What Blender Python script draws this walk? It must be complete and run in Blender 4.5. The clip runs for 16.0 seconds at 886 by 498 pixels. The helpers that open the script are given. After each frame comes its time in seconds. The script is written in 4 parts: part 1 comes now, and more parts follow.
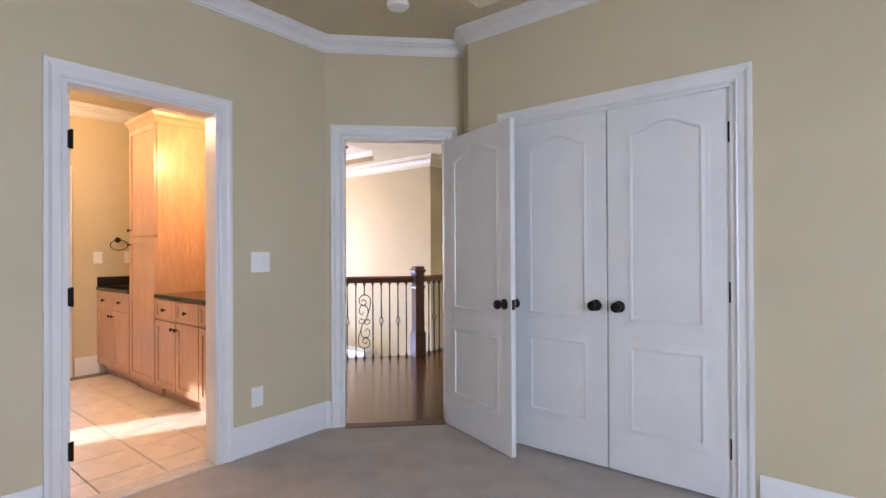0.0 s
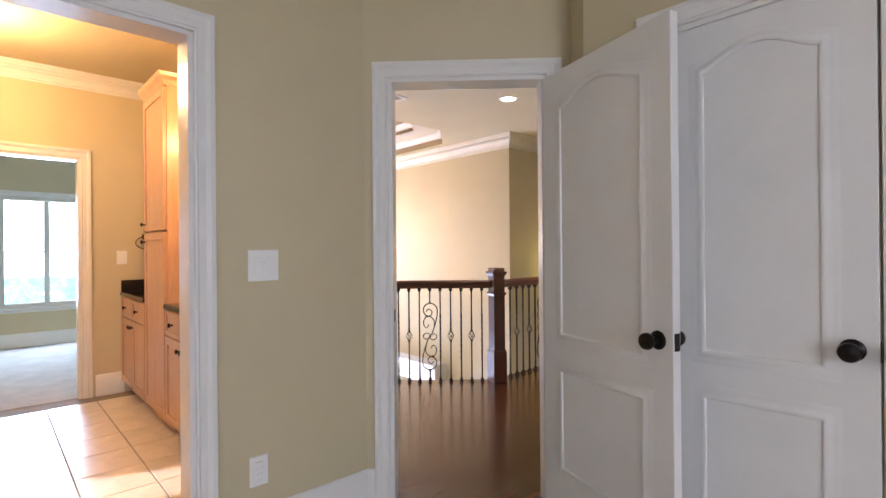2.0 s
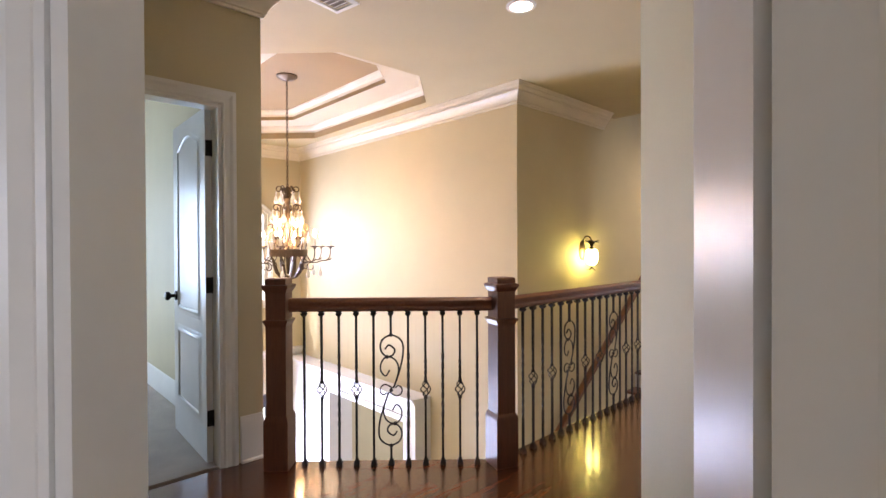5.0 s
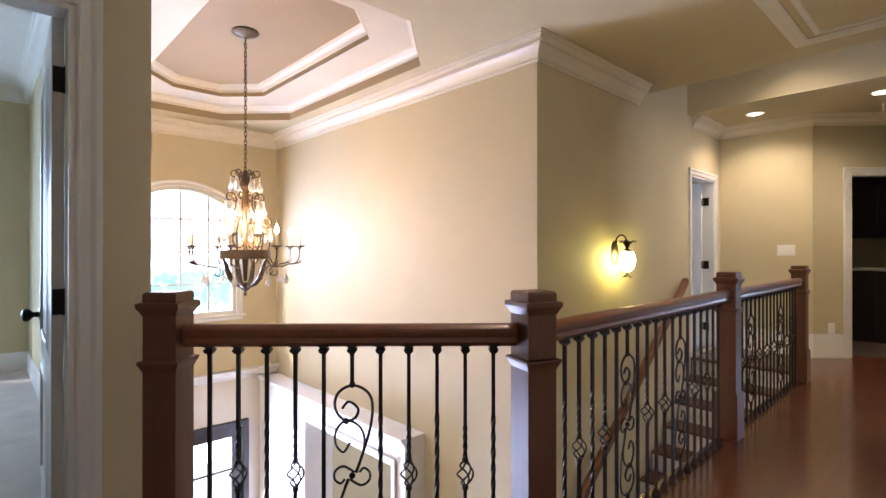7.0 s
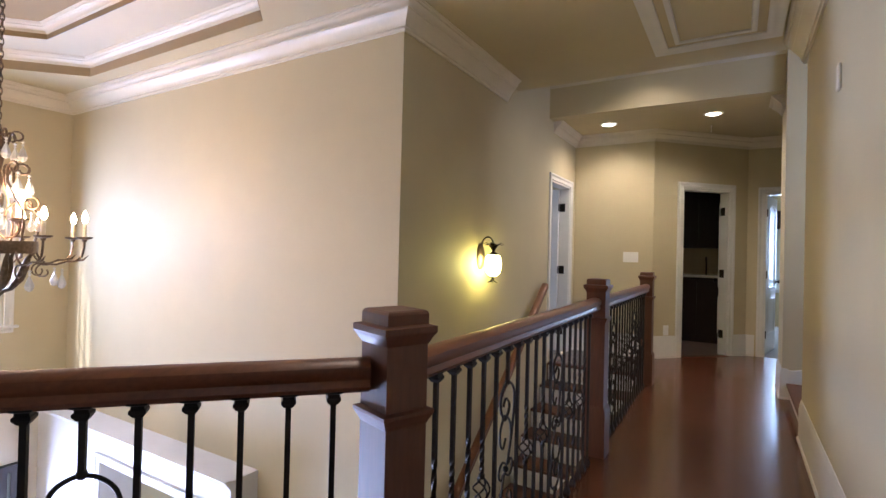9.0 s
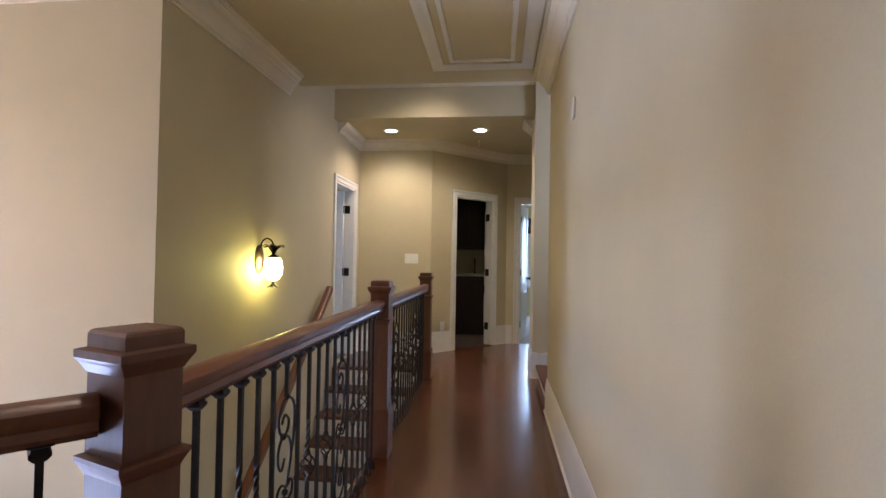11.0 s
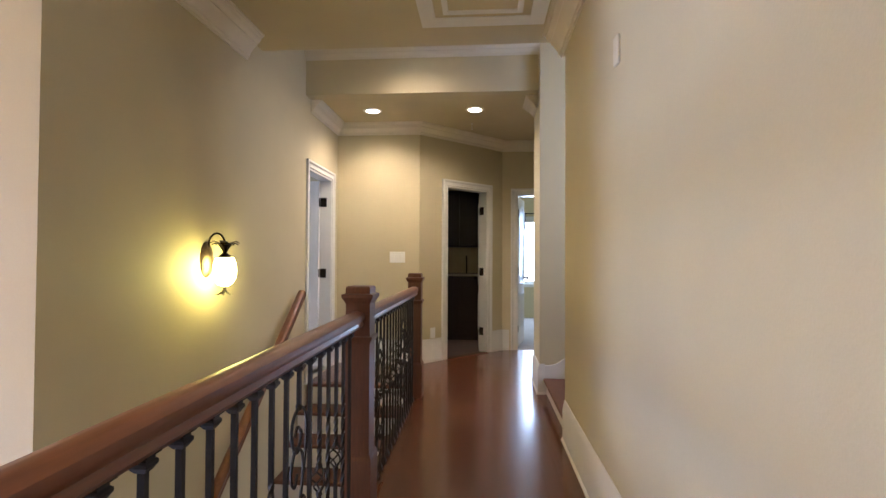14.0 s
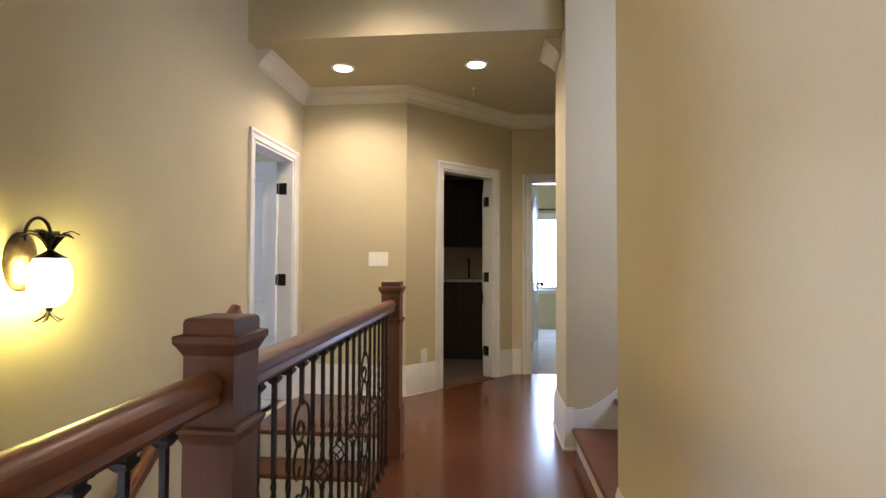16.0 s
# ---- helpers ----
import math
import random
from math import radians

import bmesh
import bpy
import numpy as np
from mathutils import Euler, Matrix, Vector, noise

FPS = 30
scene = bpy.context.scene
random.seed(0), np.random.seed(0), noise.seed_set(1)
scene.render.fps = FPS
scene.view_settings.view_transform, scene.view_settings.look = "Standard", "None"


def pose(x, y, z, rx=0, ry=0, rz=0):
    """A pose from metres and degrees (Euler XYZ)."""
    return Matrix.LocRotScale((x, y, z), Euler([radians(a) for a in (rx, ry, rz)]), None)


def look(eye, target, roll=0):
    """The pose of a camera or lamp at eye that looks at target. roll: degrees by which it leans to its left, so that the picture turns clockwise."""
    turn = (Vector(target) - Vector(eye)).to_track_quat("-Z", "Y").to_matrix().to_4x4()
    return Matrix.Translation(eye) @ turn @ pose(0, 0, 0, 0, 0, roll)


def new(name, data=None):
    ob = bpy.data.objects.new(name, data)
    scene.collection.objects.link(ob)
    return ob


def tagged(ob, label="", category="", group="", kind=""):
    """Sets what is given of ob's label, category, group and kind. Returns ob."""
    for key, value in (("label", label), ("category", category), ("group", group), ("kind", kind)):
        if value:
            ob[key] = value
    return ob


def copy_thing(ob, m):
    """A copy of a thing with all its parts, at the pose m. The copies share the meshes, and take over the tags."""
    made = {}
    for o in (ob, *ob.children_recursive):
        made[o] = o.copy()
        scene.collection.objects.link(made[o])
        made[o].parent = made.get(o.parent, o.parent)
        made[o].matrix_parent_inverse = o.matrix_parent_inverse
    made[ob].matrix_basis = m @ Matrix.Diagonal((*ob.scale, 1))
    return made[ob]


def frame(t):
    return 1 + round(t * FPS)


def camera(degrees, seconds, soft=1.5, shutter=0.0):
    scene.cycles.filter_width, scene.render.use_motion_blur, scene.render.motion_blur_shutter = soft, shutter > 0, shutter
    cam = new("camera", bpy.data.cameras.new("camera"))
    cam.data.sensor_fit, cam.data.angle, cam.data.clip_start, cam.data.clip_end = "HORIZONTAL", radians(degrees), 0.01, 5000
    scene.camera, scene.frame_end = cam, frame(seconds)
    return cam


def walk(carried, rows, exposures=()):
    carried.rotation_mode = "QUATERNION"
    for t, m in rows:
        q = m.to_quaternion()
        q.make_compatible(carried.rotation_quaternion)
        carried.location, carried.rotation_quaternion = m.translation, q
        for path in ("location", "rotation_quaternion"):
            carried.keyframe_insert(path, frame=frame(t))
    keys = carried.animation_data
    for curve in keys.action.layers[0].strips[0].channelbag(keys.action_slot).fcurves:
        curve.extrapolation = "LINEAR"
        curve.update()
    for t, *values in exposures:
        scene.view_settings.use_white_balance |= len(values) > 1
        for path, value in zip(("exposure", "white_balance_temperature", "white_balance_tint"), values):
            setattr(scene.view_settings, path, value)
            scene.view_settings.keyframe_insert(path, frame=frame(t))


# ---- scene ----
cam = camera(83.6, 16.0)
PATH = [
    (0, (-0.159, 0.638, 1.235), (-1.413, 2.196, 1.245), -0.3),
    (0.5, (-0.361, 0.851, 1.23), (-1.771, 2.269, 1.236), -0.5),
    (1, (-0.579, 1.054, 1.218), (-2.063, 2.395, 1.225), -0.5),
    (1.5, (-0.807, 1.245, 1.232), (-2.292, 2.585, 1.239), -0.5),
    (2, (-0.996, 1.496, 1.232), (-2.464, 2.855, 1.236), -0.5),
    (2.5, (-1.174, 1.723, 1.236), (-2.633, 3.091, 1.237), -0.3),
    (3, (-1.367, 1.924, 1.251), (-2.825, 3.293, 1.246), 0.4),
    (3.5, (-1.571, 2.159, 1.236), (-3.035, 3.521, 1.229), -0.4),
    (4.2, (-1.892, 2.47, 1.267), (-3.351, 3.837, 1.241), -0.4),
    (6.3, (-2.796, 3.37, 1.192), (-4.259, 4.733, 1.198), 0.0),
    (6.5, (-2.88, 3.414, 1.21), (-4.338, 4.784, 1.21), 0.0),
    (7, (-3.027, 3.615, 1.201), (-4.487, 4.981, 1.206), -0.0),
    (7.5, (-3.137, 3.767, 1.202), (-4.599, 5.131, 1.209), 0.1),
    (8, (-3.272, 3.85, 1.205), (-4.705, 5.245, 1.213), 0.5),
    (8.5, (-3.353, 3.925, 1.208), (-4.62, 5.473, 1.217), 0.8),
    (9, (-3.376, 4.067, 1.195), (-4.399, 5.785, 1.211), 1.4),
    (9.5, (-3.387, 4.126, 1.209), (-4.137, 5.98, 1.236), 1.6),
    (10, (-3.39, 4.138, 1.204), (-3.863, 6.081, 1.243), 1.9),
    (12.5, (-3.431, 4.23, 1.197), (-3.583, 6.224, 1.237), 0.7),
    (13, (-3.494, 4.383, 1.196), (-3.651, 6.377, 1.233), 0.8),
    (13.5, (-3.565, 4.588, 1.197), (-3.724, 6.582, 1.236), 0.6),
    (14, (-3.534, 4.861, 1.192), (-3.694, 6.854, 1.229), 0.3),
    (14.5, (-3.514, 5.145, 1.187), (-3.676, 7.138, 1.227), 0.4),
    (15, (-3.554, 5.454, 1.184), (-3.727, 7.446, 1.225), 0.4),
    (15.5, (-3.576, 5.745, 1.19), (-3.74, 7.738, 1.226), 0.4),
    (16, (-3.512, 6.095, 1.184), (-3.701, 8.086, 1.233), 0.2),
]
walk(cam, [(t, look(eye, target, roll)) for t, eye, target, roll in PATH],
     exposures=[(0.0, 0.46, 5700, 16), (2.0, 0.30, 6320, 17), (4.2, 0.27, 6650, 17.5), (6.3, 0.22, 6450, 17.5), (8.5, -0.12, 5700, 16), (10.2, -0.15, 5700, 15.5), (12.5, 0.03, 5950, 16), (16.0, 0.32, 5950, 15.5)])


# ---- light ----
world = bpy.data.worlds.new("world")
scene.world = world
world.use_nodes = True
wn = world.node_tree.nodes
sky = wn.new("ShaderNodeTexSky")
sky.sky_type, sky.sun_disc = "NISHITA", False
SUN_EL, SUN_AZ = radians(32), radians(201)
sky.sun_elevation, sky.sun_rotation = SUN_EL, SUN_AZ
wn["Background"].inputs["Strength"].default_value = 0.12
world.node_tree.links.new(sky.outputs[0], wn["Background"].inputs["Color"])


def lamp(name, kind, where, energy, colour, size=0.1, size_y=0.0, target=None, spot=110):
    data = bpy.data.lights.new(name, kind)
    data.energy, data.color = energy, colour
    if kind == "AREA":
        data.shape, data.size, data.size_y = "RECTANGLE", size, size_y or size
    elif kind == "SUN":
        data.angle = size
    else:
        data.shadow_soft_size = size
    if kind == "SPOT":
        data.spot_size, data.spot_blend = radians(spot), 1.0
    ob = new(name, data)
    ob.matrix_world = look(where, target or (where[0], where[1], where[2] - 1))
    return ob


DAY = (0.76, 0.83, 0.97)
CAN = (1.0, 0.80, 0.57)
lamp("sun", "SUN", (-4, -6, 6), 5.0, (1.0, 0.97, 0.92), radians(1.5), target=(-4 + 0.36, -6 + 0.93, 6 - 0.62))
lamp("bedroom_window_south_light", "AREA", (0.2, -2.5, 1.45), 14, DAY, 1.9, 1.5, (0.2, 0, 0.0))
lamp("bedroom_window_east_light", "AREA", (2.1, 0.6, 1.45), 84, DAY, 1.7, 1.5, (0, 0.6, 0.1))
lamp("foyer_window_light", "AREA", (-9.4, 5.4, 1.32), 80, (0.64, 0.71, 1.0), 1.2, 0.6, (-8, 5.4, 1.2))
lamp("front_door_light", "AREA", (-9.4, 5.4, -2.0), 290, (0.60, 0.68, 1.0), 1.3, 1.7, (-8, 5.4, -2.1))
lamp("parlour_window_light", "AREA", (-7.6, 9.6, -1.8), 70, (0.82, 0.87, 1.0), 2.4, 1.8, (-7.6, 8, -2.0))
lamp("side_bedroom_window_light", "AREA", (-9.4, 2.12, 1.25), 100, (0.50, 0.72, 1.0), 0.9, 1.4, (-8, 2.2, 1.1))
lamp("end_room_window_light", "AREA", (-2.3, 14.9, 1.4), 75, (0.50, 0.70, 1.0), 1.4, 1.4, (-2.5, 13, 1.2))
lamp("side_room_light", "AREA", (-8.0, 10.0, 1.5), 50, (0.52, 0.68, 1.0), 1.4, 1.4, (-6, 10.0, 1.2))
# Unseen source, place guessed: added for bluish daylight coming down the attic stairs.
lamp("attic_stair_daylight", "AREA", (-1.2, 8.27, 2.35), 46, (0.64, 0.73, 1.0), 0.85, 0.85, (-3.1, 9.35, 1.2))
lamp("bath_vanity_light", "POINT", (-3.95, 2.66, 2.12), 42, (1.0, 0.52, 0.20), 0.08)
# Added warm fill without a fixture, to brighten the whole bathroom.
lamp("bath_fill_light", "POINT", (-5.1, 1.4, 2.5), 62, (1.0, 0.62, 0.30), 0.12)
for x, y, z, power in ((-4.195, 5.37, 2.69, 48), (-4.68, 9.91, 2.66, 64), (-3.62, 9.93, 2.66, 64), (-4.15, 8.93, 3.06, 32)):
    lamp("downlight_lamp", "SPOT", (x, y, z), power, CAN, 0.05, spot=150 if y > 6 else 105)
for k in range(3):
    a = k * 2.094 + 0.4
    lamp("chandelier_lamp", "POINT", (-7.185 + 0.16 * math.cos(a), 5.24 + 0.16 * math.sin(a), 1.40), 25, (1.0, 0.56, 0.24), 0.03)


# ---- materials ----
def material(name, colour, rough=0.6, metal=0.0, grain=0.0, grain_scale=40.0, stretch=(1, 1, 1), bump=0.0,
             mottle=0.08, mottle_scale=2.5, coat=0.0, random_value=0.0, emit=0.0, transmission=0.0, rough_vary=0.0):
    m = bpy.data.materials.new(name)
    m.use_nodes = True
    n, l = m.node_tree.nodes, m.node_tree.links
    b = n["Principled BSDF"]
    b.inputs["Roughness"].default_value, b.inputs["Metallic"].default_value = rough, metal
    b.inputs["Coat Weight"].default_value, b.inputs["Transmission Weight"].default_value = coat, transmission
    b.inputs["Coat Roughness"].default_value = 0.12
    tc = n.new("ShaderNodeTexCoord")
    mp = n.new("ShaderNodeMapping")
    mp.inputs["Scale"].default_value = stretch
    l.new(tc.outputs["Object"], mp.inputs["Vector"])
    fine = n.new("ShaderNodeTexNoise")
    fine.inputs["Scale"].default_value, fine.inputs["Detail"].default_value = grain_scale, 5
    l.new(mp.outputs[0], fine.inputs["Vector"])
    big = n.new("ShaderNodeTexNoise")
    big.inputs["Scale"].default_value, big.inputs["Detail"].default_value = mottle_scale, 3
    l.new(mp.outputs[0], big.inputs["Vector"])

    def lerp(source, low, high):
        r = n.new("ShaderNodeMapRange")
        r.inputs["From Min"].default_value, r.inputs["From Max"].default_value = 0.3, 0.7
        r.inputs["To Min"].default_value, r.inputs["To Max"].default_value = low, high
        l.new(source, r.inputs["Value"])
        return r.outputs[0]

    def times(p, q):
        t = n.new("ShaderNodeMath")
        t.operation = "MULTIPLY"
        l.new(p, t.inputs[0]), l.new(q, t.inputs[1])
        return t.outputs[0]

    value = times(lerp(fine.outputs[0], 1 - grain, 1 + grain), lerp(big.outputs[0], 1 - mottle, 1 + mottle))
    if random_value:
        info = n.new("ShaderNodeObjectInfo")
        r = n.new("ShaderNodeMapRange")
        r.inputs["To Min"].default_value, r.inputs["To Max"].default_value = 1 - random_value, 1 + random_value
        l.new(info.outputs["Random"], r.inputs["Value"])
        value = times(value, r.outputs[0])
    hsv = n.new("ShaderNodeHueSaturation")
    hsv.inputs["Color"].default_value = (*colour, 1)
    l.new(value, hsv.inputs["Value"])
    l.new(hsv.outputs[0], b.inputs["Base Color"])
    if rough_vary:
        l.new(lerp(big.outputs[0], max(rough - rough_vary, 0.02), rough + rough_vary), b.inputs["Roughness"])
    if bump:
        bp = n.new("ShaderNodeBump")
        bp.inputs["Strength"].default_value, bp.inputs["Distance"].default_value = bump, 0.004
        l.new(fine.outputs[0], bp.inputs["Height"])
        l.new(bp.outputs[0], b.inputs["Normal"])
    if emit:
        b.inputs["Emission Color"].default_value, b.inputs["Emission Strength"].default_value = (*colour, 1), emit
    return m


PAINT = material("beige_wall_paint", (0.535, 0.464, 0.298), 0.62, bump=0.10, grain=0.015, grain_scale=160, mottle=0.03)
CEIL = material("beige_ceiling_paint", (0.535, 0.464, 0.298), 0.75, bump=0.12, grain=0.015, grain_scale=140, mottle=0.03)
TRIM = material("white_trim_paint", (0.70, 0.69, 0.66), 0.30, grain=0.01, grain_scale=30, mottle=0.03, mottle_scale=5, bump=0.03)
CARPET = material("beige_carpet", (0.42, 0.37, 0.32), 0.95, grain=0.22, grain_scale=260, bump=0.8, mottle=0.10, mottle_scale=5)
FLOOR = material("red_brown_hardwood", (0.112, 0.037, 0.016), 0.25, grain=0.16, grain_scale=16, stretch=(9, 0.7, 9), mottle=0.18, mottle_scale=1.4, coat=0.42, random_value=0.10)
STAIN = material("dark_stained_oak", (0.102, 0.035, 0.016), 0.46, grain=0.16, grain_scale=14, stretch=(7, 7, 0.8), mottle=0.10, coat=0.05, bump=0.04)
RAILWOOD = material("polished_oak_rail", (0.150, 0.052, 0.022), 0.40, grain=0.16, grain_scale=14, stretch=(7, 0.8, 7), mottle=0.12, coat=0.08, bump=0.05)
IRON = material("black_wrought_iron", (0.018, 0.015, 0.013), 0.55, 0.5, grain=0.2, bump=0.1)
BRONZE = material("oil_rubbed_bronze", (0.022, 0.017, 0.014), 0.3, 0.8, grain=0.2)
TILE = material("cream_floor_tile", (0.62, 0.55, 0.47), 0.3, grain=0.06, grain_scale=20, mottle=0.10, mottle_scale=6, random_value=0.05, bump=0.04)
GROUT = material("grey_grout", (0.25, 0.22, 0.19), 0.9, grain=0.1)
MAPLE = material("honey_maple", (0.50, 0.31, 0.20), 0.35, grain=0.10, grain_scale=12, stretch=(6, 6, 0.7), mottle=0.08, coat=0.15)
GRANITE = material("black_granite", (0.02, 0.018, 0.016), 0.12, grain=0.9, grain_scale=120, mottle=0.3)
PLASTIC = material("white_plastic", (0.80, 0.79, 0.76), 0.35, mottle=0.02)
DARKWOOD = material("espresso_cabinet_wood", (0.022, 0.013, 0.010), 0.35, grain=0.2, stretch=(6, 6, 0.8), grain_scale=12)
STONE = material("pale_counter_stone", (0.6, 0.57, 0.52), 0.25, grain=0.1)
GLASS = material("clear_glass", (1, 1, 1), 0.02, transmission=1.0, mottle=0)
FLAME = material("candle_bulb", (1.0, 0.78, 0.50), 0.4, emit=90, mottle=0)
GLOBE = material("lit_frosted_glass", (1.0, 0.86, 0.24), 0.4, emit=55, mottle=0)
CANLIGHT = material("lit_downlight_lens", (1.0, 0.90, 0.72), 0.4, emit=18, mottle=0)
CRYSTAL = material("clear_crystal", (0.97, 0.97, 0.97), 0.06, transmission=0.35, mottle=0)
DAYLIGHT = material("bright_daylight", (0.86, 0.94, 1.0), 0.9, emit=5.0, mottle=0)
# Leaves emit, so outdoor brightness and haze sit in the material itself.
GREENERY = material("self_lit_greenery", (0.34, 0.66, 0.70), 0.9, emit=1.0, mottle=0.5, mottle_scale=3)
SLATE = material("dark_laundry_tile", (0.16, 0.12, 0.10), 0.4, grain=0.08, grain_scale=20, mottle=0.12, mottle_scale=5)
CLOTH = material("dark_curtain_cloth", (0.05, 0.035, 0.03), 0.9, grain=0.2)

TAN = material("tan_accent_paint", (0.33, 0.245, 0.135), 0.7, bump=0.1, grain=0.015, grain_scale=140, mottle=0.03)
IVORY = material("ivory_crown_paint", (0.69, 0.63, 0.51), 0.35, grain=0.01, grain_scale=30, mottle=0.03, mottle_scale=5)
CREAM = material("cream_ceiling_paint", (0.62, 0.57, 0.46), 0.65, bump=0.1, grain=0.015, grain_scale=140, mottle=0.03)
AGED = material("aged_bronze", (0.13, 0.092, 0.062), 0.38, 0.75, grain=0.3, grain_scale=60, bump=0.2)


# ---- mesh tools ----
def thing(name, label, category, group="", kind="", at=None):
    ob = new(name)
    ob.empty_display_size = 0.1
    if at is not None:
        ob.matrix_world = at
    return tagged(ob, label, category, group, kind)


def mesh_of(name, bm, mat, smooth=False):
    bmesh.ops.recalc_face_normals(bm, faces=bm.faces)
    me = bpy.data.meshes.new(name)
    bm.to_mesh(me)
    bm.free()
    me.materials.append(mat)
    if smooth:
        me.shade_smooth()
        me.set_sharp_from_angle(angle=radians(38))
    return me


def part(name, bm, mat, parent, label="", smooth=False, at=None):
    ob = new(name, mesh_of(name, bm, mat, smooth))
    if parent:
        ob.parent = parent
    if at is not None:
        ob.matrix_local = at
    return tagged(ob, label)


def setting(name, bm, mat, label, category, smooth=False):
    return tagged(part(name, bm, mat, None, "", smooth), label, category, "", "structure")


def box(bm, x0, x1, y0, y1, z0, z1, m=None, bevel=0.0):
    vs = [bm.verts.new(((x0, x1)[i & 1], (y0, y1)[i >> 1 & 1], (z0, z1)[i >> 2])) for i in range(8)]
    fs = [bm.faces.new([vs[i] for i in f]) for f in ((0, 2, 3, 1), (4, 5, 7, 6), (0, 1, 5, 4), (2, 6, 7, 3), (0, 4, 6, 2), (1, 3, 7, 5))]
    if bevel:
        es = list({e for f in fs for e in f.edges})
        out = bmesh.ops.bevel(bm, geom=es, offset=bevel, segments=1, affect="EDGES", profile=0.5)
        vs = list({v for v in out["verts"]} | {v for v in vs if v.is_valid})
    if m is not None:
        bmesh.ops.transform(bm, matrix=m, verts=[v for v in vs if v.is_valid])
    return bm


def boxed(*a, m=None, bevel=0.0):
    return box(bmesh.new(), *a, m=m, bevel=bevel)


def sweep(bm, profile, pts, closed=False, up=(0, 0, 1)):
    """A profile of (side, up) pairs drawn along pts with mitred corners; side points right of the way."""
    up = Vector(up).normalized()
    pts = [Vector(p) for p in pts]
    n = len(pts)
    rings = []
    for i, p in enumerate(pts):
        before = (p - pts[i - 1]).normalized() if (closed or i) else None
        after = (pts[(i + 1) % n] - p).normalized() if (closed or i < n - 1) else None
        s0 = (before or after).cross(up).normalized()
        s1 = (after or before).cross(up).normalized()
        side = (s0 + s1).normalized()
        side = side / max(side.dot(s0), 0.3)
        rings.append([bm.verts.new(p + side * a + up * b) for a, b in profile])
    m = len(profile)
    for i in range(n if closed else n - 1):
        r0, r1 = rings[i], rings[(i + 1) % n]
        for k in range(m):
            bm.faces.new((r0[k], r0[(k + 1) % m], r1[(k + 1) % m], r1[k]))
    if not closed:
        bm.faces.new(rings[0]), bm.faces.new(rings[-1][::-1])
    return bm


def tube(bm, pts, r, sides=6, closed=False):
    pts = [Vector(p) for p in pts]
    n, rings, ref = len(pts), [], None
    for i, p in enumerate(pts):
        a = pts[i - 1] if (i or closed) else p
        b = pts[(i + 1) % n] if (i < n - 1 or closed) else p
        t = (b - a).normalized()
        if ref is None:
            ref = t.orthogonal().normalized()
        ref = (ref - t * ref.dot(t)).normalized()
        other = t.cross(ref)
        rad = r[i] if isinstance(r, (list, tuple)) else r
        rings.append([bm.verts.new(p + (ref * math.cos(2 * math.pi * k / sides) + other * math.sin(2 * math.pi * k / sides)) * rad) for k in range(sides)])
    for i in range(n if closed else n - 1):
        r0, r1 = rings[i], rings[(i + 1) % n]
        for k in range(sides):
            bm.faces.new((r0[k], r0[(k + 1) % sides], r1[(k + 1) % sides], r1[k]))
    if not closed:
        bm.faces.new(rings[0]), bm.faces.new(rings[-1])
    return bm


def lathe(bm, profile, sides=16, centre=(0, 0, 0), m=None):
    """(radius, height) pairs turned round the z axis."""
    rings, made = [], []
    for r, z in profile:
        ring = [bm.verts.new((centre[0] + max(r, 1e-4) * math.cos(2 * math.pi * k / sides), centre[1] + max(r, 1e-4) * math.sin(2 * math.pi * k / sides), centre[2] + z)) for k in range(sides)]
        rings.append(ring)
        made += ring
    for r0, r1 in zip(rings, rings[1:]):
        for k in range(sides):
            bm.faces.new((r0[k], r0[(k + 1) % sides], r1[(k + 1) % sides], r1[k]))
    bm.faces.new(rings[0]), bm.faces.new(rings[-1])
    if m is not None:
        bmesh.ops.transform(bm, matrix=m, verts=made)
    return bm


def prism(bm, outline, z0, z1):
    low = [bm.verts.new((x, y, z0)) for x, y in outline]
    high = [bm.verts.new((x, y, z1)) for x, y in outline]
    bm.faces.new(low), bm.faces.new(high)
    for i in range(len(outline)):
        j = (i + 1) % len(outline)
        bm.faces.new((low[i], low[j], high[j], high[i]))
    return bm


def along(a, b):
    """The pose whose x axis runs from a to b and whose y axis points left of it."""
    return pose(a[0], a[1], 0, 0, 0, math.degrees(math.atan2(b[1] - a[1], b[0] - a[0])))


def wall(name, a, b, z0, z1, thick, openings=(), label="plain beige painted wall", mat=None):
    """A wall whose face runs from a to b; its body lies left of that line. Openings: (from, to, sill, head)."""
    bm, length, s = bmesh.new(), math.dist(a, b), 0.0
    m = along(a, b)
    for u0, u1, lo, hi in sorted(openings):
        if u0 > s:
            box(bm, s, u0, 0, thick, z0, z1, m)
        if lo > z0:
            box(bm, u0, u1, 0, thick, z0, lo, m)
        if hi < z1:
            box(bm, u0, u1, 0, thick, hi, z1, m)
        s = u1
    if s < length:
        box(bm, s, length, 0, thick, z0, z1, m)
    return setting(name, bm, mat or PAINT, label, "wall")


